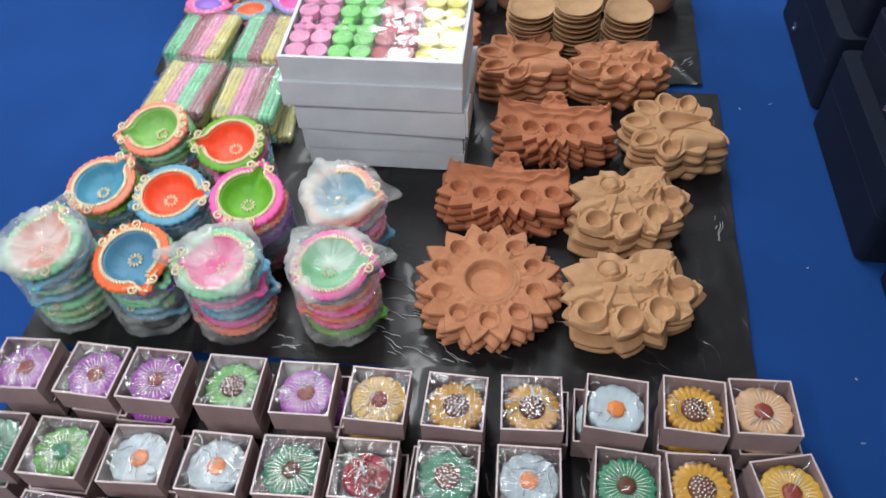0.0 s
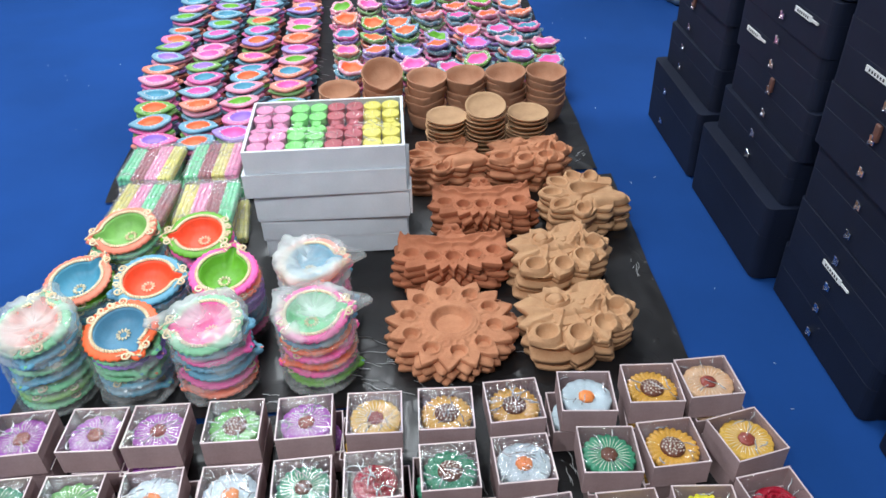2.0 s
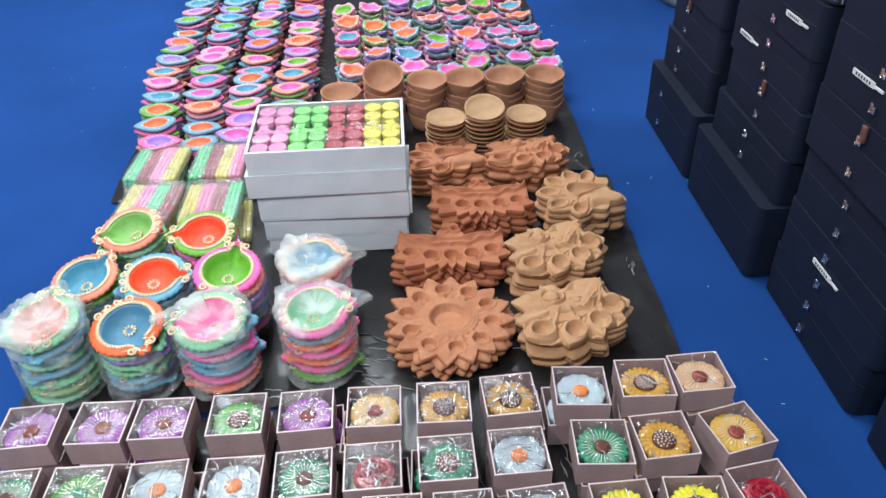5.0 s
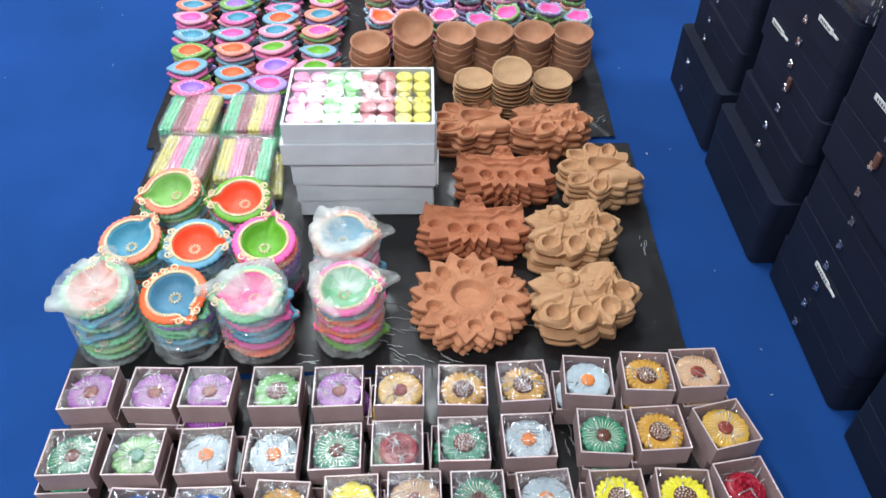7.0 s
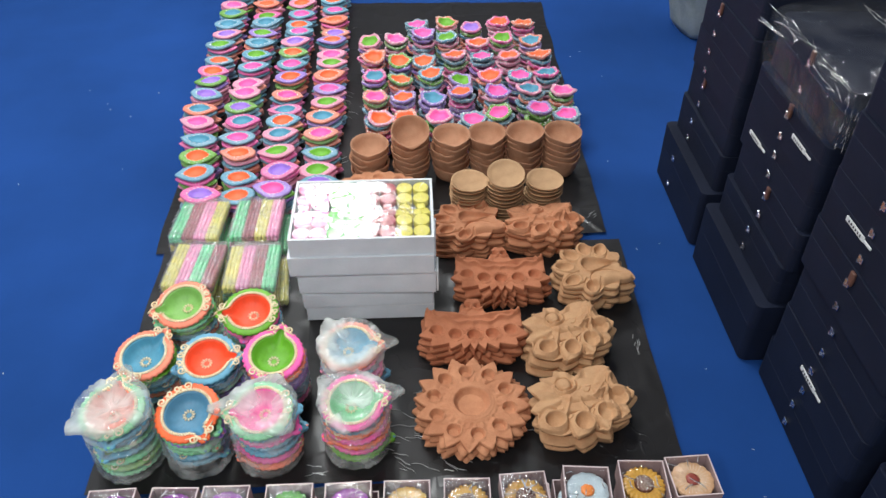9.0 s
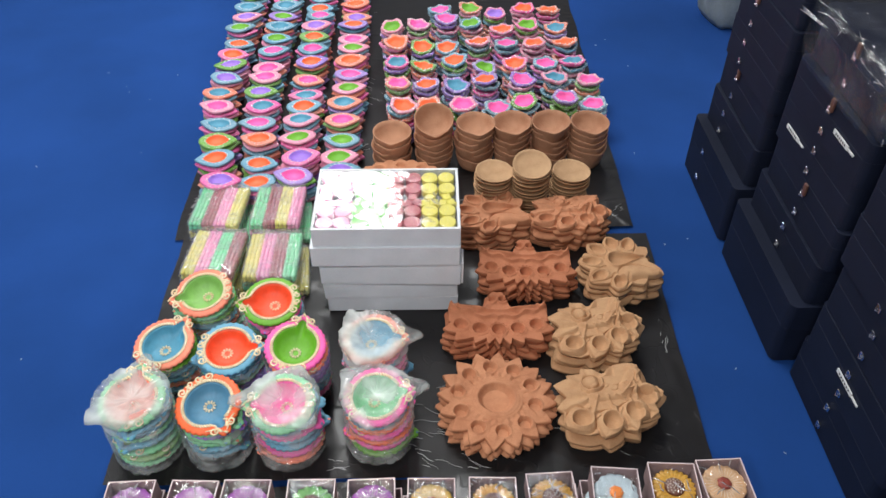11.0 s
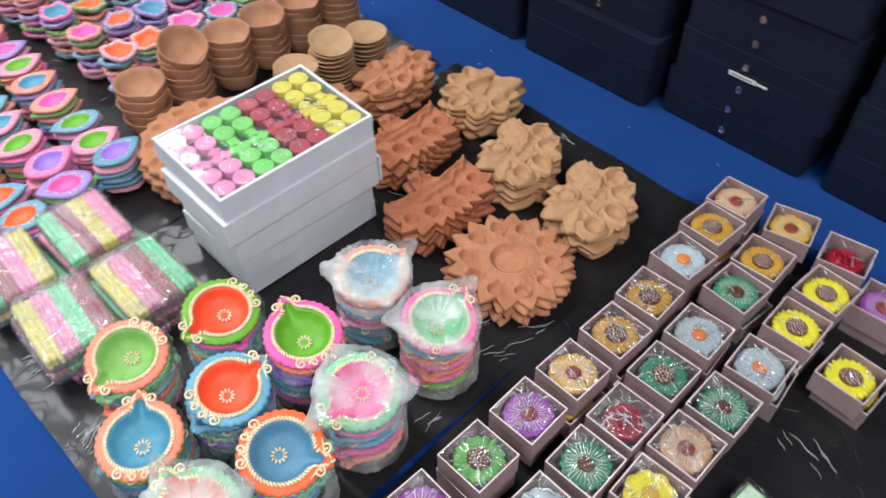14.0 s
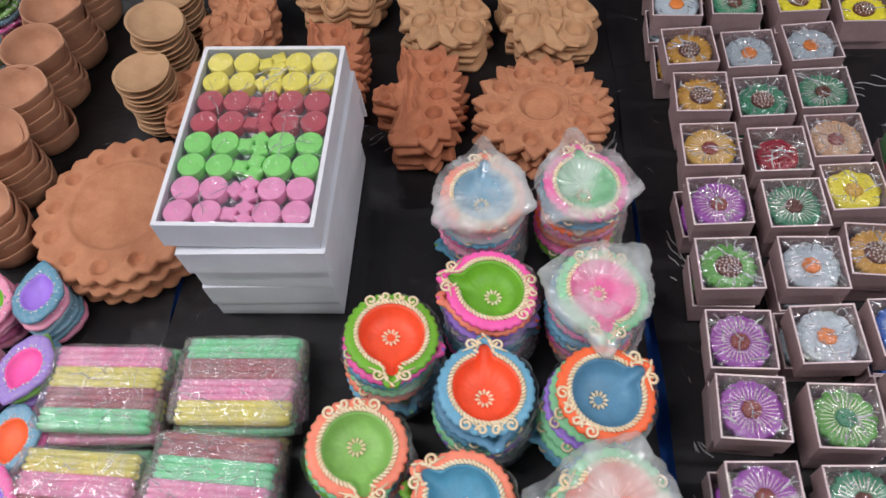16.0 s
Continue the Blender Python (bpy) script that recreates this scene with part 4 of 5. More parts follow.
for row in range(22):
    for col in range(COLS):
        y = 0.441 + 0.0952 * row + (0.012 * col if row < 1 else 0.008 * col) + rnd.uniform(-0.008, 0.008)
        x = -0.330 + 0.108 * col - 0.092 * min(1, (y - 0.445) / 0.5) * (1 - 0.16 * col) - 0.045 * max(0, y - 1.0) + 0.014 * col * min(1, (y - 0.445) / 0.5) + rnd.uniform(-0.006, 0.006)
        count = 6 if rnd.random() < 0.7 else 5
        spin = rnd.uniform(-14, 14)
        for k in range(count):
            rim, bowl = rnd.sample(BRIGHT, 2)
            if k == count - 1:
                bowl = rnd.choice(("pink", "orange", "teal", "green", "orange", "violet", "pink"))
                rim = rnd.choice([c for c in BRIGHT if c != bowl])
            m = pose(x + rnd.uniform(-0.004, 0.004), y + rnd.uniform(-0.003, 0.003), 0.003 + 0.0150 * k, rnd.uniform(-3, 5), rnd.uniform(-3, 3), spin + rnd.uniform(-8, 8) + (180 if rnd.random() < 0.3 else 0))
            last = k == count - 1
            if row < 13:
                small_lamp(m, "leaf_oil_lamp", LEAF, rim, bowl, last, f"small leaf-shaped {rim} clay lamp with {bowl} bowl, {'on top' if last else 'underneath'}", "small leaf-shaped lamps")
            elif k > 0:
                far_lamp(m, rim, bowl, last)
FAR_MESH = mesh_of(*merged([piece for pieces in FAR.values() for piece in pieces]), name="far_leaf_lamps")
slots = []
for slot, (paint, pieces) in enumerate(FAR.items()):
    FAR_MESH.materials.append(bpy.data.materials[paint])
    slots += [slot] * sum(len(f) for v, f in pieces)
FAR_MESH.polygons.foreach_set("material_index", slots)
tagged(new("far_leaf_lamps", FAR_MESH), "rows of small leaf-shaped clay lamps in bright colours", "oil lamps", "", "stuff")


# ---- small round glittered lamps ----
def round_shape(a, r):
    return drop(a, 1.0, 0.13, 0.33) * (1 + (0.045 * math.cos(5 * a + 1.0) + 0.03 * math.cos(3 * a)) * min(1, r / 0.036))


def lip(a, r):
    return (0.0030 * math.cos(5 * a + 1.0) + 0.0016 * math.cos(2 * a)) * (r / 0.04) ** 2


def wavy_rings(profile, n, first, last):
    return rings_vf([[(r * round_shape(a, r) * math.cos(a), r * round_shape(a, r) * math.sin(a), z + lip(a, r)) for a in (TAU * i / n for i in range(n))] for r, z in profile], first, last)


def round_body_vf():
    return wavy_rings(((0.024, 0), (0.033, 0.005), (0.0395, 0.012), (0.0412, 0.0165), (0.0390, 0.0195), (0.0330, 0.0190), (0.0290, 0.0170)), 40, True, False)


def round_bowl_vf():
    return wavy_rings(((0.0302, 0.0170), (0.0292, 0.0182), (0.0266, 0.0125), (0.019, 0.0065), (0.008, 0.005)), 36, False, True)


def round_beads_vf():
    r3, out = random.Random(12), []
    for k in range(130):
        a, t = r3.uniform(0, TAU), r3.random()
        r, z = (0.0315 + 0.0085 * t, 0.0196 - 0.001 * t) if k % 2 else (0.0412 - 0.006 * (1 - t), 0.006 + 0.011 * t)
        out.append(bead_vf((r * round_shape(a, r) * math.cos(a), r * round_shape(a, r) * math.sin(a), z + lip(a, r)), r3.uniform(0.0009, 0.0021), 1.5, r3.uniform(0, PI), 4))
    return merged(out)


ROUND = (round_body_vf, round_bowl_vf, round_beads_vf)
for row, y0 in enumerate((0.765, 0.902, 1.050, 1.192, 1.335, 1.473)):
    for col in range(7):
        if row == 5 and col in (0, 1):
            continue
        x = (0.161, 0.252, 0.351, 0.450, 0.549, 0.648, 0.748)[col] - 0.010 * row + (0.02 if row in (0, 1) and col > 4 else 0) + rnd.uniform(-0.008, 0.008)
        y = y0 + (0.05 * (col / 6) if row < 2 else 0.0) + rnd.uniform(-0.012, 0.012)
        count = 8 if row == 4 and col == 2 else 7 if rnd.random() < 0.75 else 6
        for k in range(count):
            last = k == count - 1
            bowl = rnd.choice(("orange", "orange", "pink", "green", "orange", "teal", "violet", "pink"))
            rim = rnd.choice([c for c in BRIGHT if c != bowl])
            small_lamp(pose(x + rnd.uniform(-0.004, 0.004), y + rnd.uniform(-0.004, 0.004), 0.003 + 0.0180 * k, rnd.uniform(-4, 13) if last else rnd.uniform(-4, 5), rnd.uniform(-8, 8) if last else rnd.uniform(-4, 4), rnd.choice((-90, -70, 0, 180, 40)) + rnd.uniform(-20, 20)),
                       "round_oil_lamp", ROUND, rim, bowl, last, f"small round {rim} clay lamp, {bowl} bowl, silver glitter, {'on top' if last else 'underneath'}", "small round glittered lamps")


# ---- terracotta lamp plates ----
def dish(x, y, cx, cy, r, deep):
    """Height of a pressed dish with steep sides and a raised lip."""
    d = math.hypot(x - cx, y - cy) / r
    return (-deep * (1 - d ** 4) if d < 1 else 0) + 0.22 * deep * math.exp(-(((d - 1.10) / 0.12) ** 2))


def carved(x, y, scale, seed):
    """Thin winding lines cut into the clay."""
    v = noise.noise((x * scale, y * scale, seed))
    return -0.0036 * math.exp(-((v / 0.10) ** 2))


def relief_vf(outline, height, fine, nt=260, nr=52, thick=0.0165):
    """A plate with a free outline and a modelled top; the plates below the top one need a coarse top only."""
    rings = []
    nt, nr = (nt, nr) if fine else (nt // 2, 5)
    for k in (0.86, 0.95):
        rings.append([(outline(a) * k * math.cos(a), outline(a) * k * math.sin(a), 0 if k < 0.9 else 0.002) for a in (TAU * i / nt for i in range(nt))])
    rings.append([(outline(a) * math.cos(a), outline(a) * math.sin(a), thick * 0.6) for a in (TAU * i / nt for i in range(nt))])
    for j in range(nr):
        k = 0.985 * (1 - j / nr) + 0.01
        ring = []
        for i in range(nt):
            a = TAU * i / nt
            x, y = outline(a) * k * math.cos(a), outline(a) * k * math.sin(a)
            lift = height(x, y, a, k) if fine else 0
            ring.append((x, y, max(0.003, thick * (1 if j else 0.9) + 1.2 * lift + 0.0007 * noise.noise((x * 60, y * 60, 1)))))
        rings.append(ring)
    return rings_vf(rings)


def spikes(a, n, power=1.0):
    t = (a * n / TAU) % 1.0
    return (1 - abs(2 * t - 1)) ** power


def sunflower_vf(fine):
    R, n = 0.123, 16

    def outline(a):
        return R * (0.79 + 0.21 * spikes(a, n, 1.0) + 0.012 * math.sin(3 * a + 1))

    def height(x, y, a, k):
        d = math.hypot(x, y)
        z = dish(x, y, 0, 0, 0.036, 0.013) + 0.0022 * math.exp(-(((d - 0.0465) / 0.0026) ** 2)) + 0.0016 * math.exp(-(((d - 0.052) / 0.0015) ** 2))
        for i in range(10):
            b = TAU * (i + 0.5) / 10
            z += dish(x, y, 0.080 * math.cos(b), 0.080 * math.sin(b), 0.0145, 0.011)
        z += 0.0022 * math.sin(4.0 * math.atan2(y, x) + d * 520) * (1 if d < 0.018 else 0) + 0.0007 * math.cos(28 * a) * (1 if 0.054 < d < 0.066 else 0)
        return z + 0.0015 * spikes(a, n) * k + (0.4 * carved(x, y, 40, 2) if d > 0.056 else 0)
    return relief_vf(outline, height, fine, 280, 60)


def row_lamp_vf(fine):
    def outline(a):
        c, s = math.cos(a), math.sin(a)
        r = 1 / ((abs(c) / 0.112) ** 3.4 + (abs(s) / 0.052) ** 3.4) ** (1 / 3.4)
        if s < 0:
            r *= 0.94 + 0.36 * spikes(a, 18, 1.0) * abs(s) ** 0.4
        r += 0.042 * math.exp(-(((a - PI / 2) / 0.30) ** 2)) * (1 + 0.12 * math.cos(18 * a))
        r += 0.016 * math.exp(-(((a - 0.42) / 0.14) ** 2)) + 0.016 * math.exp(-(((a - PI + 0.42) / 0.14) ** 2))
        r -= 0.017 * math.exp(-(((a - 0.86) / 0.20) ** 2)) + 0.017 * math.exp(-(((a - PI + 0.86) / 0.20) ** 2))
        return r

    def height(x, y, a, k):
        z = 0.0
        for i in range(5):
            u = (i - 2) / 2
            z += dish(x, y, 0.084 * u, -0.026 + 0.016 * u * u, 0.0150, 0.012)
        for side in (-1, 1):
            z += dish(x, y, side * 0.0125, 0.064, 0.0078, 0.006) + 0.0045 * math.exp(-(((math.hypot(x - side * 0.0125, y - 0.064) - 0.0115) / 0.0026) ** 2))
        z += 0.0055 * math.exp(-(((y - 0.010 - 0.030 * (abs(x) / 0.1) ** 2 - 0.004 * math.sin(abs(x) * 130)) / 0.0045) ** 2))
        z += 0.0045 * math.exp(-(((y - 0.030 - 0.015 * (abs(x) / 0.1) ** 2) / 0.004) ** 2))
        for side in (-1, 1):
            wx, wy = side * x - 0.056, y - 0.034 - 0.010 * ((side * x - 0.056) / 0.045) ** 2
            e = math.hypot(wx / 0.044, wy / 0.0125)
            if e < 1:
                z += 0.0050 * (1 - e ** 3) + 0.0010 * math.sin(x * 1500) * math.sin(y * 1500) * (1 - e)
            curl = math.hypot(side * x - 0.097, y - 0.045)
            z += 0.0045 * math.exp(-(((curl - 0.008) / 0.0026) ** 2))
        for i in range(5):
            u = (i - 2) / 2
            d = math.hypot(x - 0.084 * u, y + 0.026 - 0.016 * u * u)
            z += 0.0020 * math.exp(-(((d - 0.0205) / 0.0013) ** 2)) * (1 + 0.5 * math.sin(14 * math.atan2(y + 0.026 - 0.016 * u * u, x - 0.084 * u)))
        return z
    return relief_vf(outline, height, fine, 320, 72)


# the leaf lamp's bowls, each with the tip of its leaf
SPRAY = (((-0.068, -0.040), (-0.104, -0.052)), ((-0.014, -0.051), (-0.036, -0.084)), ((0.034, -0.036), (0.029, -0.074)), ((0.066, -0.004), (0.080, -0.040)), ((0.082, 0.034), (0.103, 0.002)))
TIPS = ((-152, 0.116, 24), (-113, 0.091, 20), (-69, 0.080, 18), (-27, 0.089, 20), (2, 0.103, 18), (50, 0.101, 24), (119, 0.088, 16), (99, 0.064, 14), (140, 0.098, 13), (157, 0.114, 13), (186, 0.111, 14))


def leaf_lamp_vf(fine):
    """A curved spray: five pointed leaves with a bowl each along one side, a curled head and small leaves on the other."""
    def outline(a):
        best = 0.060
        for deg, r, wide in TIPS:
            away = abs((a - radians(deg) + PI) % TAU - PI) / radians(wide)
            best = max(best, r * (1 - 0.21 * min(1.0, away) ** 1.0 - 0.30 * max(0.0, away - 1)))
        return best

    def segment(x, y, ax, ay, bx, by):
        dx, dy = bx - ax, by - ay
        t = min(1, max(0, ((x - ax) * dx + (y - ay) * dy) / (dx * dx + dy * dy)))
        return math.hypot(x - ax - t * dx, y - ay - t * dy), t

    def height(x, y, a, k):
        z = -0.0015
        for (cx, cy), (tx, ty) in SPRAY:
            length = math.hypot(tx - cx, ty - cy)
            ux, uy = (tx - cx) / length, (ty - cy) / length
            along, w = (x - cx) * ux + (y - cy) * uy, -uy * (x - cx) + ux * (y - cy)
            u = (along + 0.026) / (length + 0.026)
            if -0.15 < u < 1.1:
                half = 0.027 * max(0.02, math.sin(PI * min(0.97, max(0.03, u)) ** 0.75)) ** 0.7
                e = abs(w) / half
                z += 0.0048 * max(0, 1 - e ** 8) - 0.0038 * math.exp(-(((e - 1.12) / 0.10) ** 2)) * (1 if 0 < u < 1 else 0)
                z -= 0.0016 * math.exp(-(((e - 0.90) / 0.07) ** 2)) * max(0, math.sin(u * 62)) * (1 if u > 0.3 else 0)
            z += dish(along * 0.86 + cx, w + cy, cx, cy, 0.0168, 0.0115)
            d, t = segment(x, y, cx - ux * 0.024, cy - uy * 0.024, -0.004 + 0.35 * cx, 0.004)
            z += 0.0032 * math.exp(-((d / 0.0024) ** 2))
            d, t = segment(x, y, cx + ux * 0.017, cy + uy * 0.017, tx, ty)
            z -= 0.0013 * math.exp(-((d / 0.0010) ** 2))
        d, t = segment(x, y, -0.022, 0.014, 0.036, 0.016)
        z += 0.0060 * max(0, 1 - (d / 0.019) ** 4)
        d, t = segment(x, y, 0.036, 0.016, 0.060, 0.066)
        z += 0.0052 * max(0, 1 - (d / (0.017 - 0.007 * t)) ** 4)
        hx, hy = x + 0.030, y - 0.040
        hd, ha = math.hypot(hx, hy), math.atan2(hy, hx)
        z += 0.0075 * max(0, 1 - (hd / 0.015) ** 3) - 0.0040 * math.exp(-(((hd - 0.0165) / 0.0016) ** 2))
        z += 0.0034 * math.exp(-(((hd - 0.0215) / 0.0022) ** 2)) * (1 if ha < 0.4 else 0) - 0.0030 * math.exp(-(((hd - 0.0265) / 0.0014) ** 2)) * (1 if -2.6 < ha < 0.2 else 0)
        if x < -0.046 and y > -0.018 or y > 0.052 and x < 0.02:
            z += 0.0022 * math.sin(13 * math.atan2(y - 0.014, x + 0.020)) * min(1, hd / 0.04)
        for mx, my in ((0.014, 0.034), (0.030, 0.034), (0.008, 0.022), (-0.008, 0.030)):
            z -= 0.0024 * math.exp(-(((math.hypot(x - mx, y - my) - 0.009) / 0.0011) ** 2)) * (1 if y < my and x > mx - 0.006 else 0)
        return z
    return relief_vf(outline, height, fine, 320, 84)


# petals of the bird lamp: direction, reach and half width
PLUMES = ((36, 0.082, 17), (68, 0.092, 18), (101, 0.093, 18), (137, 0.096, 19), (174, 0.101, 19), (213, 0.101, 20), (253, 0.090, 20), (-24, 0.094, 17), (-62, 0.078, 24))


def petal_lamp_vf(fine):
    """A bird seen from above: pointed feathers with small bowls round one long teardrop bowl."""
    def outline(a):
        best = 0.060
        for deg, r, wide in PLUMES:
            away = abs((a - radians(deg) + PI) % TAU - PI) / radians(wide)
            best = max(best, r * (1 - 0.22 * min(1.0, away) ** 1.3 - 0.3 * max(0.0, away - 1)))
        return best

    def height(x, y, a, k):
        u = (x + 0.022) / 0.075
        half = 0.023 * max(0.0, 1 - max(0.0, u) ** 1.3) if u > 0 else 0.023
        cx = min(0.050, max(-0.006, x))
        d = math.hypot(x - cx if x < -0.006 or x > 0.05 else 0.0, y - 0.012 - 0.006 * max(0, u)) / max(0.004, half)
        z = (-0.011 * (1 - d ** 4) if d < 1 else 0) + 0.0035 * math.exp(-(((d - 1.16) / 0.14) ** 2))
        for deg, r, wide in PLUMES[1:7]:
            b = radians(deg)
            along, w = x * math.cos(b) + y * math.sin(b), -x * math.sin(b) + y * math.cos(b)
            e = math.hypot((along - r * 0.70) / 0.019, w / (0.0135 - 0.10 * max(0.0, along - r * 0.70)))
            z += (-0.0095 * (1 - e ** 4) if e < 1 else 0) + 0.0022 * math.exp(-(((e - 1.15) / 0.12) ** 2))
            edge = abs(w) - 0.0185 * max(0.2, 1 - ((along - 0.058) / 0.05) ** 2)
            z -= 0.0034 * math.exp(-((edge / 0.0013) ** 2)) * (1 if along > 0.036 else 0)
        t = min(1.0, max(0.0, (x - 0.010) / 0.058))
        body = math.hypot(x - 0.010 - 0.058 * t, y + 0.034 - 0.004 * math.sin(5 * t))
        z += 0.0085 * max(0, 1 - (body / (0.023 - 0.011 * t)) ** 3) - 0.0032 * math.exp(-(((body - 0.026 + 0.011 * t) / 0.0016) ** 2))
        z += 0.0012 * math.sin(170 * (x + 0.6 * y)) * (1 if body < 0.018 else 0) * t
        return z
    return relief_vf(outline, height, fine, 300, 70)


def large_plate_vf(fine):
    R, n = 0.150, 26

    def outline(a):
        return R * (0.93 + 0.07 * spikes(a, n, 0.8))

    def height(x, y, a, k):
        d = math.hypot(x, y)
        z = -0.008 * (1 - min(1, (d / 0.085) ** 4)) + 0.003 * math.exp(-(((d - 0.088) / 0.005) ** 2))
        for i in range(12):
            b = TAU * i / 12
            z += dish(x, y, 0.116 * math.cos(b), 0.116 * math.sin(b), 0.014, 0.008)
        return z
    return relief_vf(outline, height, fine, 260, 50, 0.020)


def plate_stack(x, y, top, kind, build, clay, turn, count, said, size=(1, 1, 1), tilt=(0, 0), seed=0):
    r2 = random.Random(seed)
    step = (top - 0.016) / (count - 1) if count > 1 else 0
    for k in range(count):
        last = k == count - 1
        m = pose(x + (0 if last else r2.uniform(-0.008, 0.008)), y + (0 if last else r2.uniform(-0.008, 0.006)), 0.003 + k * step, tilt[0] if last else r2.uniform(-1, 1), tilt[1] if last else r2.uniform(-1, 1), turn + (0 if last else r2.uniform(-9, 9)))
        ob = thing(kind, m @ Matrix.Diagonal((*size, 1)), said + (", on top" if last else ", underneath"), "clay lamp", "unglazed clay lamp plates", mesh=coloured((kind, last), lambda: build(last), clay))


plate_stack(0.389, -0.288, 0.057, "sunflower_lamp_plate", sunflower_vf, TERRA, 6, 5, "terracotta sunflower plate with pressed oil bowls", tilt=(2, 1), seed=1)
plate_stack(0.622, -0.300, 0.070, "leaf_lamp_plate", leaf_lamp_vf, TAN, 6, 5, "tan clay leaf lamp with curled vine relief", (1.06, 1.08, 1), (2, 0), 2)
plate_stack(0.406, -0.085, 0.072, "row_lamp_plate", row_lamp_vf, RUST, -1, 5, "red terracotta lamp with a row of five bowls", (1, 1.0, 1), (2, 0), 3)
plate_stack(0.626, -0.105, 0.075, "leaf_lamp_plate", leaf_lamp_vf, TAN, 9, 5, "tan clay leaf lamp with curled vine relief", (1.0, 1.05, 1), (2, 0), 4)
plate_stack(0.484, 0.100, 0.074, "row_lamp_plate", row_lamp_vf, RUST, -2, 5, "red terracotta lamp with a row of five bowls", (0.99, 1.0, 1), (2, 0), 5)
plate_stack(0.718, 0.100, 0.078, "petal_lamp_plate", petal_lamp_vf, TAN, 2, 5, "tan clay flower lamp with a teardrop bowl", (1.06, 1.06, 1), (2, 0), 6)
plate_stack(0.425, 0.305, 0.078, "petal_lamp_plate", petal_lamp_vf, TERRA, 0, 5, "terracotta flower lamp with a teardrop bowl", (1.12, 1.0, 1), (2, 0), 7)
plate_stack(0.622, 0.290, 0.088, "leaf_lamp_plate", leaf_lamp_vf, TERRA, -4, 6, "terracotta leaf lamp with small bowls", (1.0, 0.9, 1), (2, 0), 8)
plate_stack(0.170, 0.400, 0.075, "large_lamp_plate", large_plate_vf, TERRA, 0, 4, "large round terracotta plate with a pointed scalloped rim", (1, 1, 1), (0, 0), 9)


# ---- clay cups and saucers ----
def cup_vf():
    n, rings = 40, []
    for r, z in ((0.040, 0), (0.046, 0.005), (0.0515, 0.020), (0.0545, 0.036), (0.0565, 0.044), (0.0560, 0.0462), (0.0535, 0.0455), (0.049, 0.034), (0.041, 0.019), (0.028, 0.009), (0.010, 0.007)):
        ring = []
        for i in range(n):
            a = TAU * i / n
            q = r * (1 + 0.09 * (r / 0.056) ** 3 * math.exp(-((((a + PI / 2 + PI) % TAU - PI) / 0.28) ** 2))) * (1 + 0.012 * noise.noise((math.cos(a) * 2, math.sin(a) * 2, z * 20)))
            dip = -0.004 * (r / 0.056) ** 4 * math.exp(-((((a + PI / 2 + PI) % TAU - PI) / 0.35) ** 2))
            ring.append((q * math.cos(a), q * math.sin(a), z + dip))
        rings.append(ring)
    return rings_vf(rings)


def saucer_vf():
    return lathe_vf([(0.030, 0), (0.042, 0.004), (0.0500, 0.0110), (0.0515, 0.0140), (0.0500, 0.0150), (0.045, 0.0110), (0.036, 0.0060), (0.015, 0.0045)], 36, lambda a, r: 1 + 0.012 * math.cos(3 * a + 1))


CUPS = ((0.141, 0.622, 5), (0.264, 0.632, 7), (0.382, 0.638, 6), (0.495, 0.645, 6), (0.604, 0.648, 6), (0.717, 0.642, 6))
for i, (x, y, count) in enumerate(CUPS):
    r2 = random.Random(50 + i)
    for k in range(count):
        last = k == count - 1
        thing("clay_cup", pose(x + r2.uniform(-0.003, 0.003), y + r2.uniform(-0.003, 0.003), 0.003 + 0.0195 * k + (0.010 if i == 1 and last else 0.0), (24 if i == 1 else 3) if last else r2.uniform(-2, 2), r2.uniform(-3, 3), (i - 2) * 5 + r2.uniform(-12, 12)),
              "plain brown clay cup with pinched lip, " + ("on top" if last else "nested"), "clay cup", "plain clay cups", mesh=coloured(("cup",), cup_vf, BROWN_CLAY))
for i, (x, y, count) in enumerate(((0.424, 0.413, 11), (0.523, 0.405, 13), (0.630, 0.413, 11))):
    r2 = random.Random(70 + i)
    for k in range(count):
        last = k == count - 1
        thing("clay_saucer", pose(x + r2.uniform(-0.003, 0.003), y + r2.uniform(-0.003, 0.003), 0.003 + 0.0116 * k + (0.006 if i == 1 and last else 0.0), (15 if i == 1 else 2) if last else r2.uniform(-2, 2), r2.uniform(-2, 2), 0 if last else r2.uniform(0, 360)),
              "shallow beige clay saucer, " + ("on top of its stack" if last else "in a stack of saucers"), "clay saucer", "plain clay saucers", mesh=coloured(("saucer",), saucer_vf, BEIGE_CLAY))


# ---- dark cases stacked along the carpet ----
CASE_H = 0.112


def case_vf(z0, z1, w, d):
    """A cloth-covered shell with soft upright corners and tight top and bottom edges."""
    r, rings = 0.016, []
    for inset, z in ((0.0006, z0), (0, z0 + 0.0006), (0, z1 - 0.0006), (0.0006, z1)):
        ring = []
        for cx, cy, start in ((d - r, w / 2 - r, 0), (r, w / 2 - r, 90), (r, -w / 2 + r, 180), (d - r, -w / 2 + r, 270)):
            for k in range(6):
                a = radians(start + 18 * k)
                ring.append((cx + (r - inset) * math.cos(a), cy + (r - inset) * math.sin(a), z))
        rings.append(ring)
    return rings_vf(rings, True, True)


def latch_vf():
    return merged([box_vf(-0.004, 0.001, -0.007, 0.007, -0.009, 0.003, 0.0015), box_vf(-0.006, -0.003, -0.004, 0.004, 0.001, 0.008, 0.001), tube_vf([(-0.005, -0.005, -0.004), (-0.007, 0, -0.007), (-0.005, 0.005, -0.004)], 0.0012, 6)])


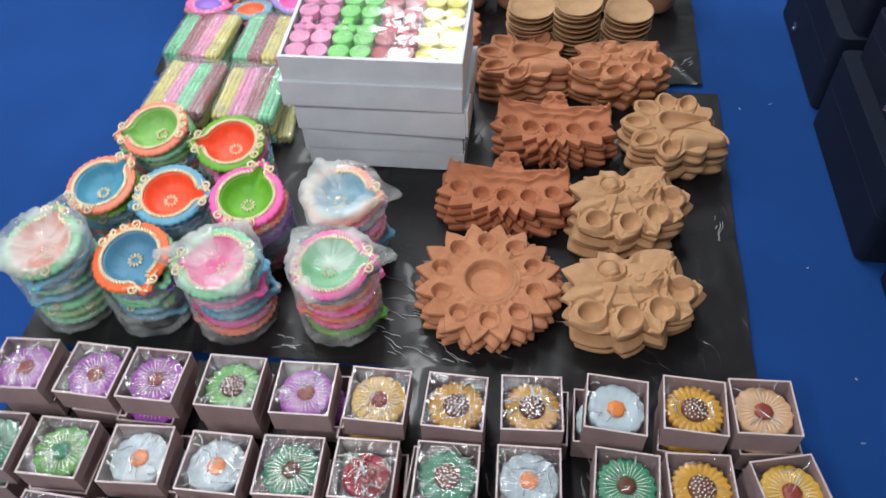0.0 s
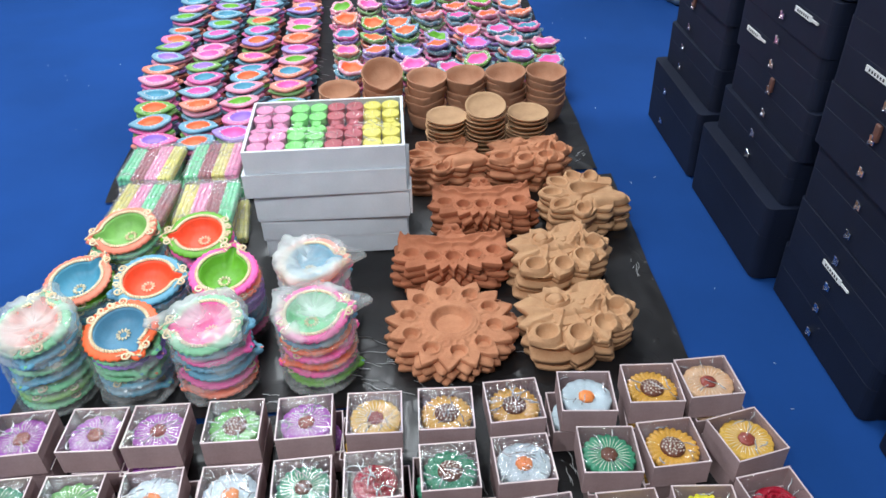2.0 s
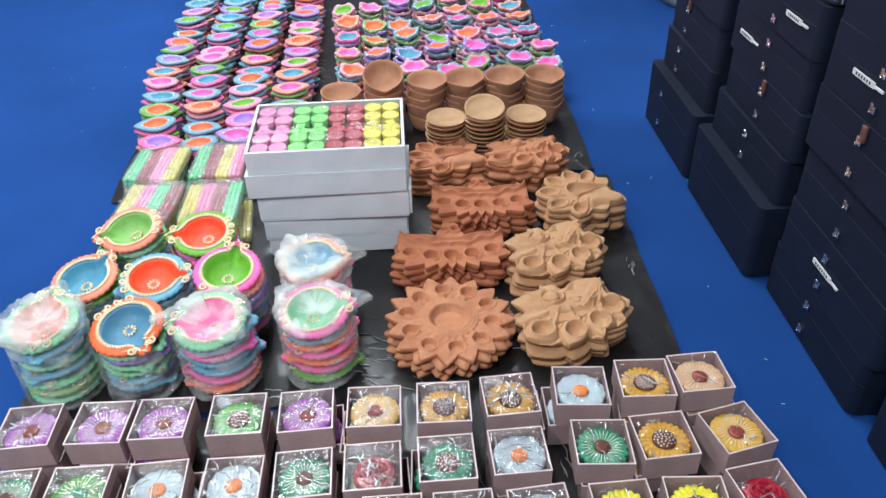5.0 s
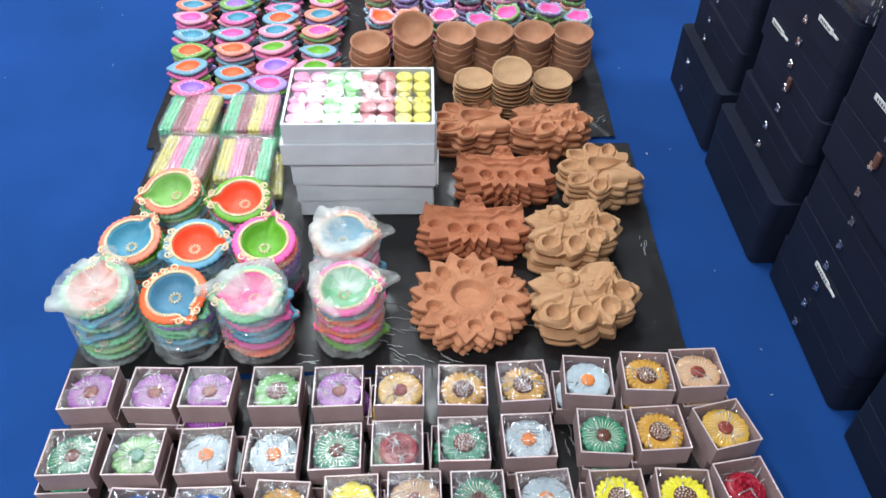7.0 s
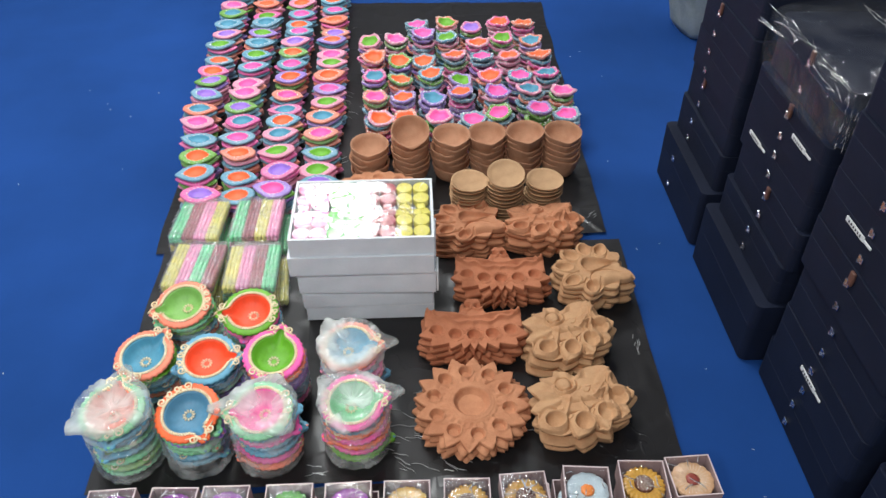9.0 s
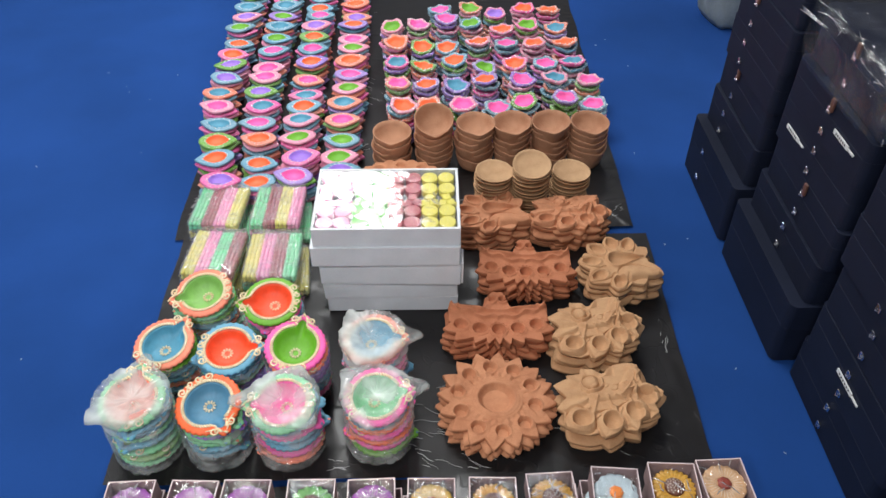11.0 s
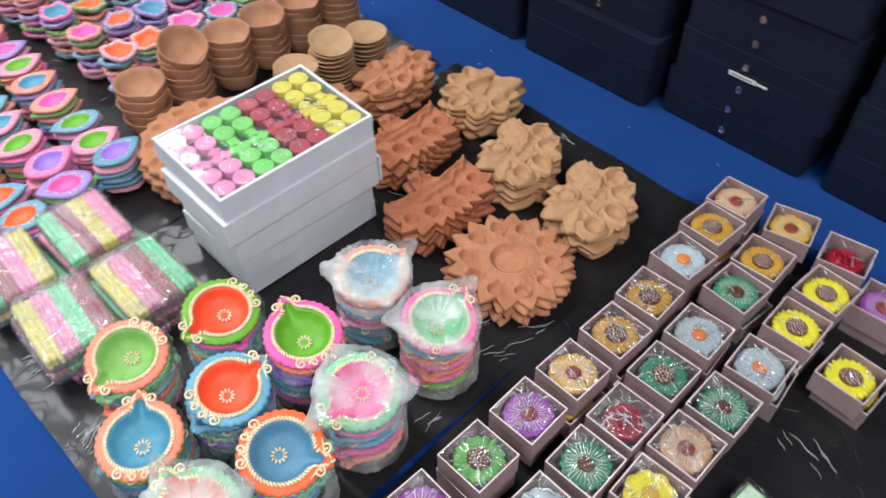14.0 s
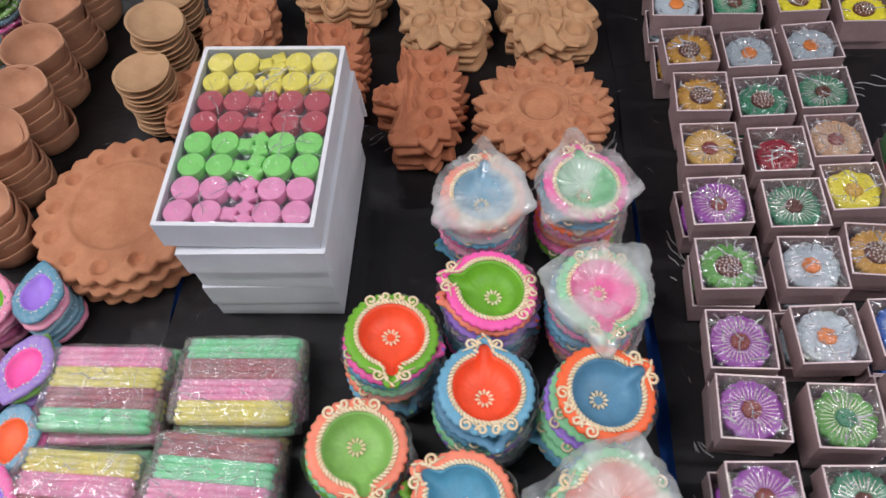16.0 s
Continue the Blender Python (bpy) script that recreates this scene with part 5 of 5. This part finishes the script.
def strap_vf():
    return box_vf(-0.005, 0.001, -0.007, 0.007, -0.014, 0.014, 0.002)


def dark_case(m, w, d, h, label, strap, tag, latches, across=0.0):
    case = thing("storage_case", m, label, "storage case", "stacked dark cases")
    part("case_base", coloured(("case_base", w, d, h), lambda: case_vf(0, h * 0.60, w, d), CASE, False), case)
    part("case_lid", coloured(("case_lid", w, d, h), lambda: case_vf(h * 0.60, h - 0.0005, w + 0.0006, d), CASE, False), case)
    for level in (0.24, 0.74) if latches else ():
        part("latch", coloured(("latch",), latch_vf, CHROME, False), case, "small chrome latch", pose(-0.001, across, h * level))
    if strap:
        part("strap", coloured(("strap",), strap_vf, LEATHER), case, "brown leather strap", pose(-0.001, across - 0.006, h * 0.86))
    if tag:
        t = part("name_tag", coloured(("name_tag",), lambda: box_vf(-0.0022, 0.0, -0.032, 0.032, -0.0048, 0.0048), PAPER, False), case, "white paper tag with dark marks", pose(-0.0012, tag, h * 0.50))
        for k in range(6):
            part("mark", coloured(("mark",), lambda: box_vf(-0.0028, -0.0021, -0.0018, 0.0018, -0.0022, 0.0022), INK, False), t, "", pose(0, -0.020 + 0.008 * k, 0, 0, 0, 0))
        part("tag_pin", coloured(("tag_pin",), lambda: box_vf(-0.003, 0.0, -0.058, -0.034, -0.0018, 0.0018), PAPER, False), t)
    return case


COLUMNS = ((0.455, 0.350, 8, {}, 1.050, 0.055), (0.045, 0.362, 5, {3: 0.096, 4: -0.082}, 1.045, -0.008), (-0.355, 0.362, 7, {1: 0.016, 4: 0.060}, 1.045, 0.014), (-0.755, 0.362, 7, {3: 0.05}, 1.050, 0.0), (-1.155, 0.362, 7, {}, 1.05, 0.0))
for c, (yc, w, count, tags, x0, across) in enumerate(COLUMNS):
    for k in range(count):
        r2 = random.Random(c * 20 + k)
        low = k == 0 and c < 2
        out = 0.036 if low else 0.0
        high = 1.5 * CASE_H if low else (count - 1.5) / (count - 1) * CASE_H if c < 2 else CASE_H
        foot = 0.001 + (0 if k == 0 else k * CASE_H if c > 1 else 1.5 * CASE_H + (k - 1) * high)
        dark_case(pose(x0 - out + r2.uniform(-0.004, 0.006), yc + r2.uniform(-0.008, 0.008), foot, 0, 0, r2.uniform(-0.5, 0.5)), w + (0.02 if out else 0), 0.46, high,
                  "dark navy storage case with chrome latch, " + ("on blue carpet" if k == 0 else "stacked"), c < 2 and k % 2 == 0 and k > 1 or (c == 2 and k == 3), tags.get(k), not (low and c == 1), across)


def bundle_vf(w, d, h, seed):
    n, rings = 44, []
    for k, z in ((0.9, 0), (1.0, 0.06), (1.0, 0.3), (1.01, 0.6), (1.0, 0.9), (0.94, 1.0), (0.7, 1.03), (0.3, 1.02)):
        ring = []
        for i in range(n):
            a = TAU * i / n
            c, s = math.cos(a), math.sin(a)
            r = 1 / ((abs(c) ** 6 + abs(s) ** 6) ** (1 / 6))
            q = k * r * (1 + 0.03 * noise.noise((c * 4 + seed, s * 4, z * 3)) + 0.02 * noise.noise((c * 11, s * 11, z * 8 + seed)))
            ring.append((w / 2 * c * q, d / 2 * s * q, max(0, z * h + 0.006 * noise.noise((c * 5, s * 5, seed)))))
        rings.append(ring)
    return rings_vf(rings)


top_z = 0.001 + 5 * CASE_H
dark_case(pose(1.06, 0.045, top_z + 0.004, 0, 0, -1.5), 0.36, 0.44, CASE_H, "dark navy storage case under a loose clear plastic cover", True, False, True)
cover = thing("plastic_cover", pose(1.275, 0.045, top_z + 0.002), "loose crumpled clear plastic cover over a dark case", "plastic cover", mesh=mesh_of(*bundle_vf(0.49, 0.43, 0.13, 3), name="plastic_cover"))
cover.data.materials.append(film_material("loose_cover_film", 0.07, 0.02, (0.8, 0.82, 0.85), 0.10, 0.7, 14, 0.05, 0.10, 0.004))



def cover_folds_vf():
    """Pulled creases along the cover's edges, gathered at one corner."""
    r3, out = random.Random(33), []
    for k in range(30):
        x, z = ((-0.236, 0.126), (-0.06, 0.134), (-0.243, 0.10))[k % 3]
        x, z, y0, length, drift = x + r3.gauss(0, 0.006), z + r3.gauss(0, 0.003), r3.uniform(-0.19, 0.13), r3.uniform(0.015, 0.10), r3.gauss(0, 0.010)
        out.append(tube_vf([(x + drift * t / 4, y0 + length * t / 4, z + 0.002 * math.sin(k + t)) for t in range(5)], r3.uniform(0.0005, 0.0013), 5))
    for k in range(34):
        x, y, z, turn = -0.235 + r3.uniform(-0.01, 0.05), -0.195 + r3.uniform(-0.02, 0.03), r3.uniform(0.02, 0.11), r3.uniform(0, PI)
        length = r3.uniform(0.008, 0.03)
        out.append(tube_vf([(x + 0.3 * length * math.cos(turn) * t, y + 0.6 * length * math.cos(turn) * t, z + length * math.sin(turn) * t + 0.1 * length * t * t) for t in (-0.5, -0.2, 0.1, 0.5)], r3.uniform(0.0005, 0.0012), 5))
    return merged(out)


# creases in the fold film whose white paints the glints
part("cover_folds", coloured(("cover_folds",), cover_folds_vf, FOLD_GLINT), cover, "pulled creases with painted white glints")


def sack_vf():
    """A full, knotted plastic sack: narrow at the foot, bulging over to one side, with deep upright creases."""
    n, rings = 72, []
    for k, z, lean in ((0.62, 0, 0), (0.72, 0.03, 0), (0.78, 0.12, -0.01), (0.92, 0.24, -0.03), (1.12, 0.36, -0.06), (1.18, 0.46, -0.07), (1.0, 0.54, -0.05), (0.6, 0.58, -0.02), (0.2, 0.60, 0)):
        ring = []
        for i in range(n):
            a = TAU * i / n
            c, q = math.cos(a), math.sin(a)
            r = 0.155 * k * (1 / (abs(c) ** 4 + abs(q) ** 4) ** 0.25) * (1 + 0.07 * noise.noise((c * 3, q * 3, z * 5)) + 0.06 * noise.noise((c * 9, q * 9, z * 12 + 3)))
            ring.append((r * c + 1.5 * lean, r * q * 1.1, max(0, z + 0.012 * noise.noise((c * 5, q * 5, 7)) * (z > 0.02))))
        rings.append(ring)
    return rings_vf(rings)


sack = thing("sack", pose(1.462, 1.675, 0.0, 0, 0, 6), "bulging pale grey-green plastic sack on the carpet", "sack", mesh=mesh_of(*sack_vf(), name="sack"))
sack.data.materials.append(SACK)


# ---- lint on the carpet ----
def lint_vf():
    rnd2 = random.Random(91)
    out = []
    for k in range(26):
        x, y = (rnd2.uniform(-1.5, -0.55), rnd2.uniform(-0.6, 1.6)) if k < 17 else (rnd2.uniform(0.86, 1.0), rnd2.uniform(-0.6, 1.5))
        out.append(ridge_vf(x, y, -0.002, rnd2.uniform(0.003, 0.009), rnd2.uniform(0, PI), rnd2.uniform(-0.4, 0.4), 0.0006, 4))
    return merged(out)


lint = mesh_of(*lint_vf(), name="lint")
lint.materials.append(PAPER)
tagged(new("lint", lint), "tiny white flecks of lint on blue carpet", "lint", "", "stuff")
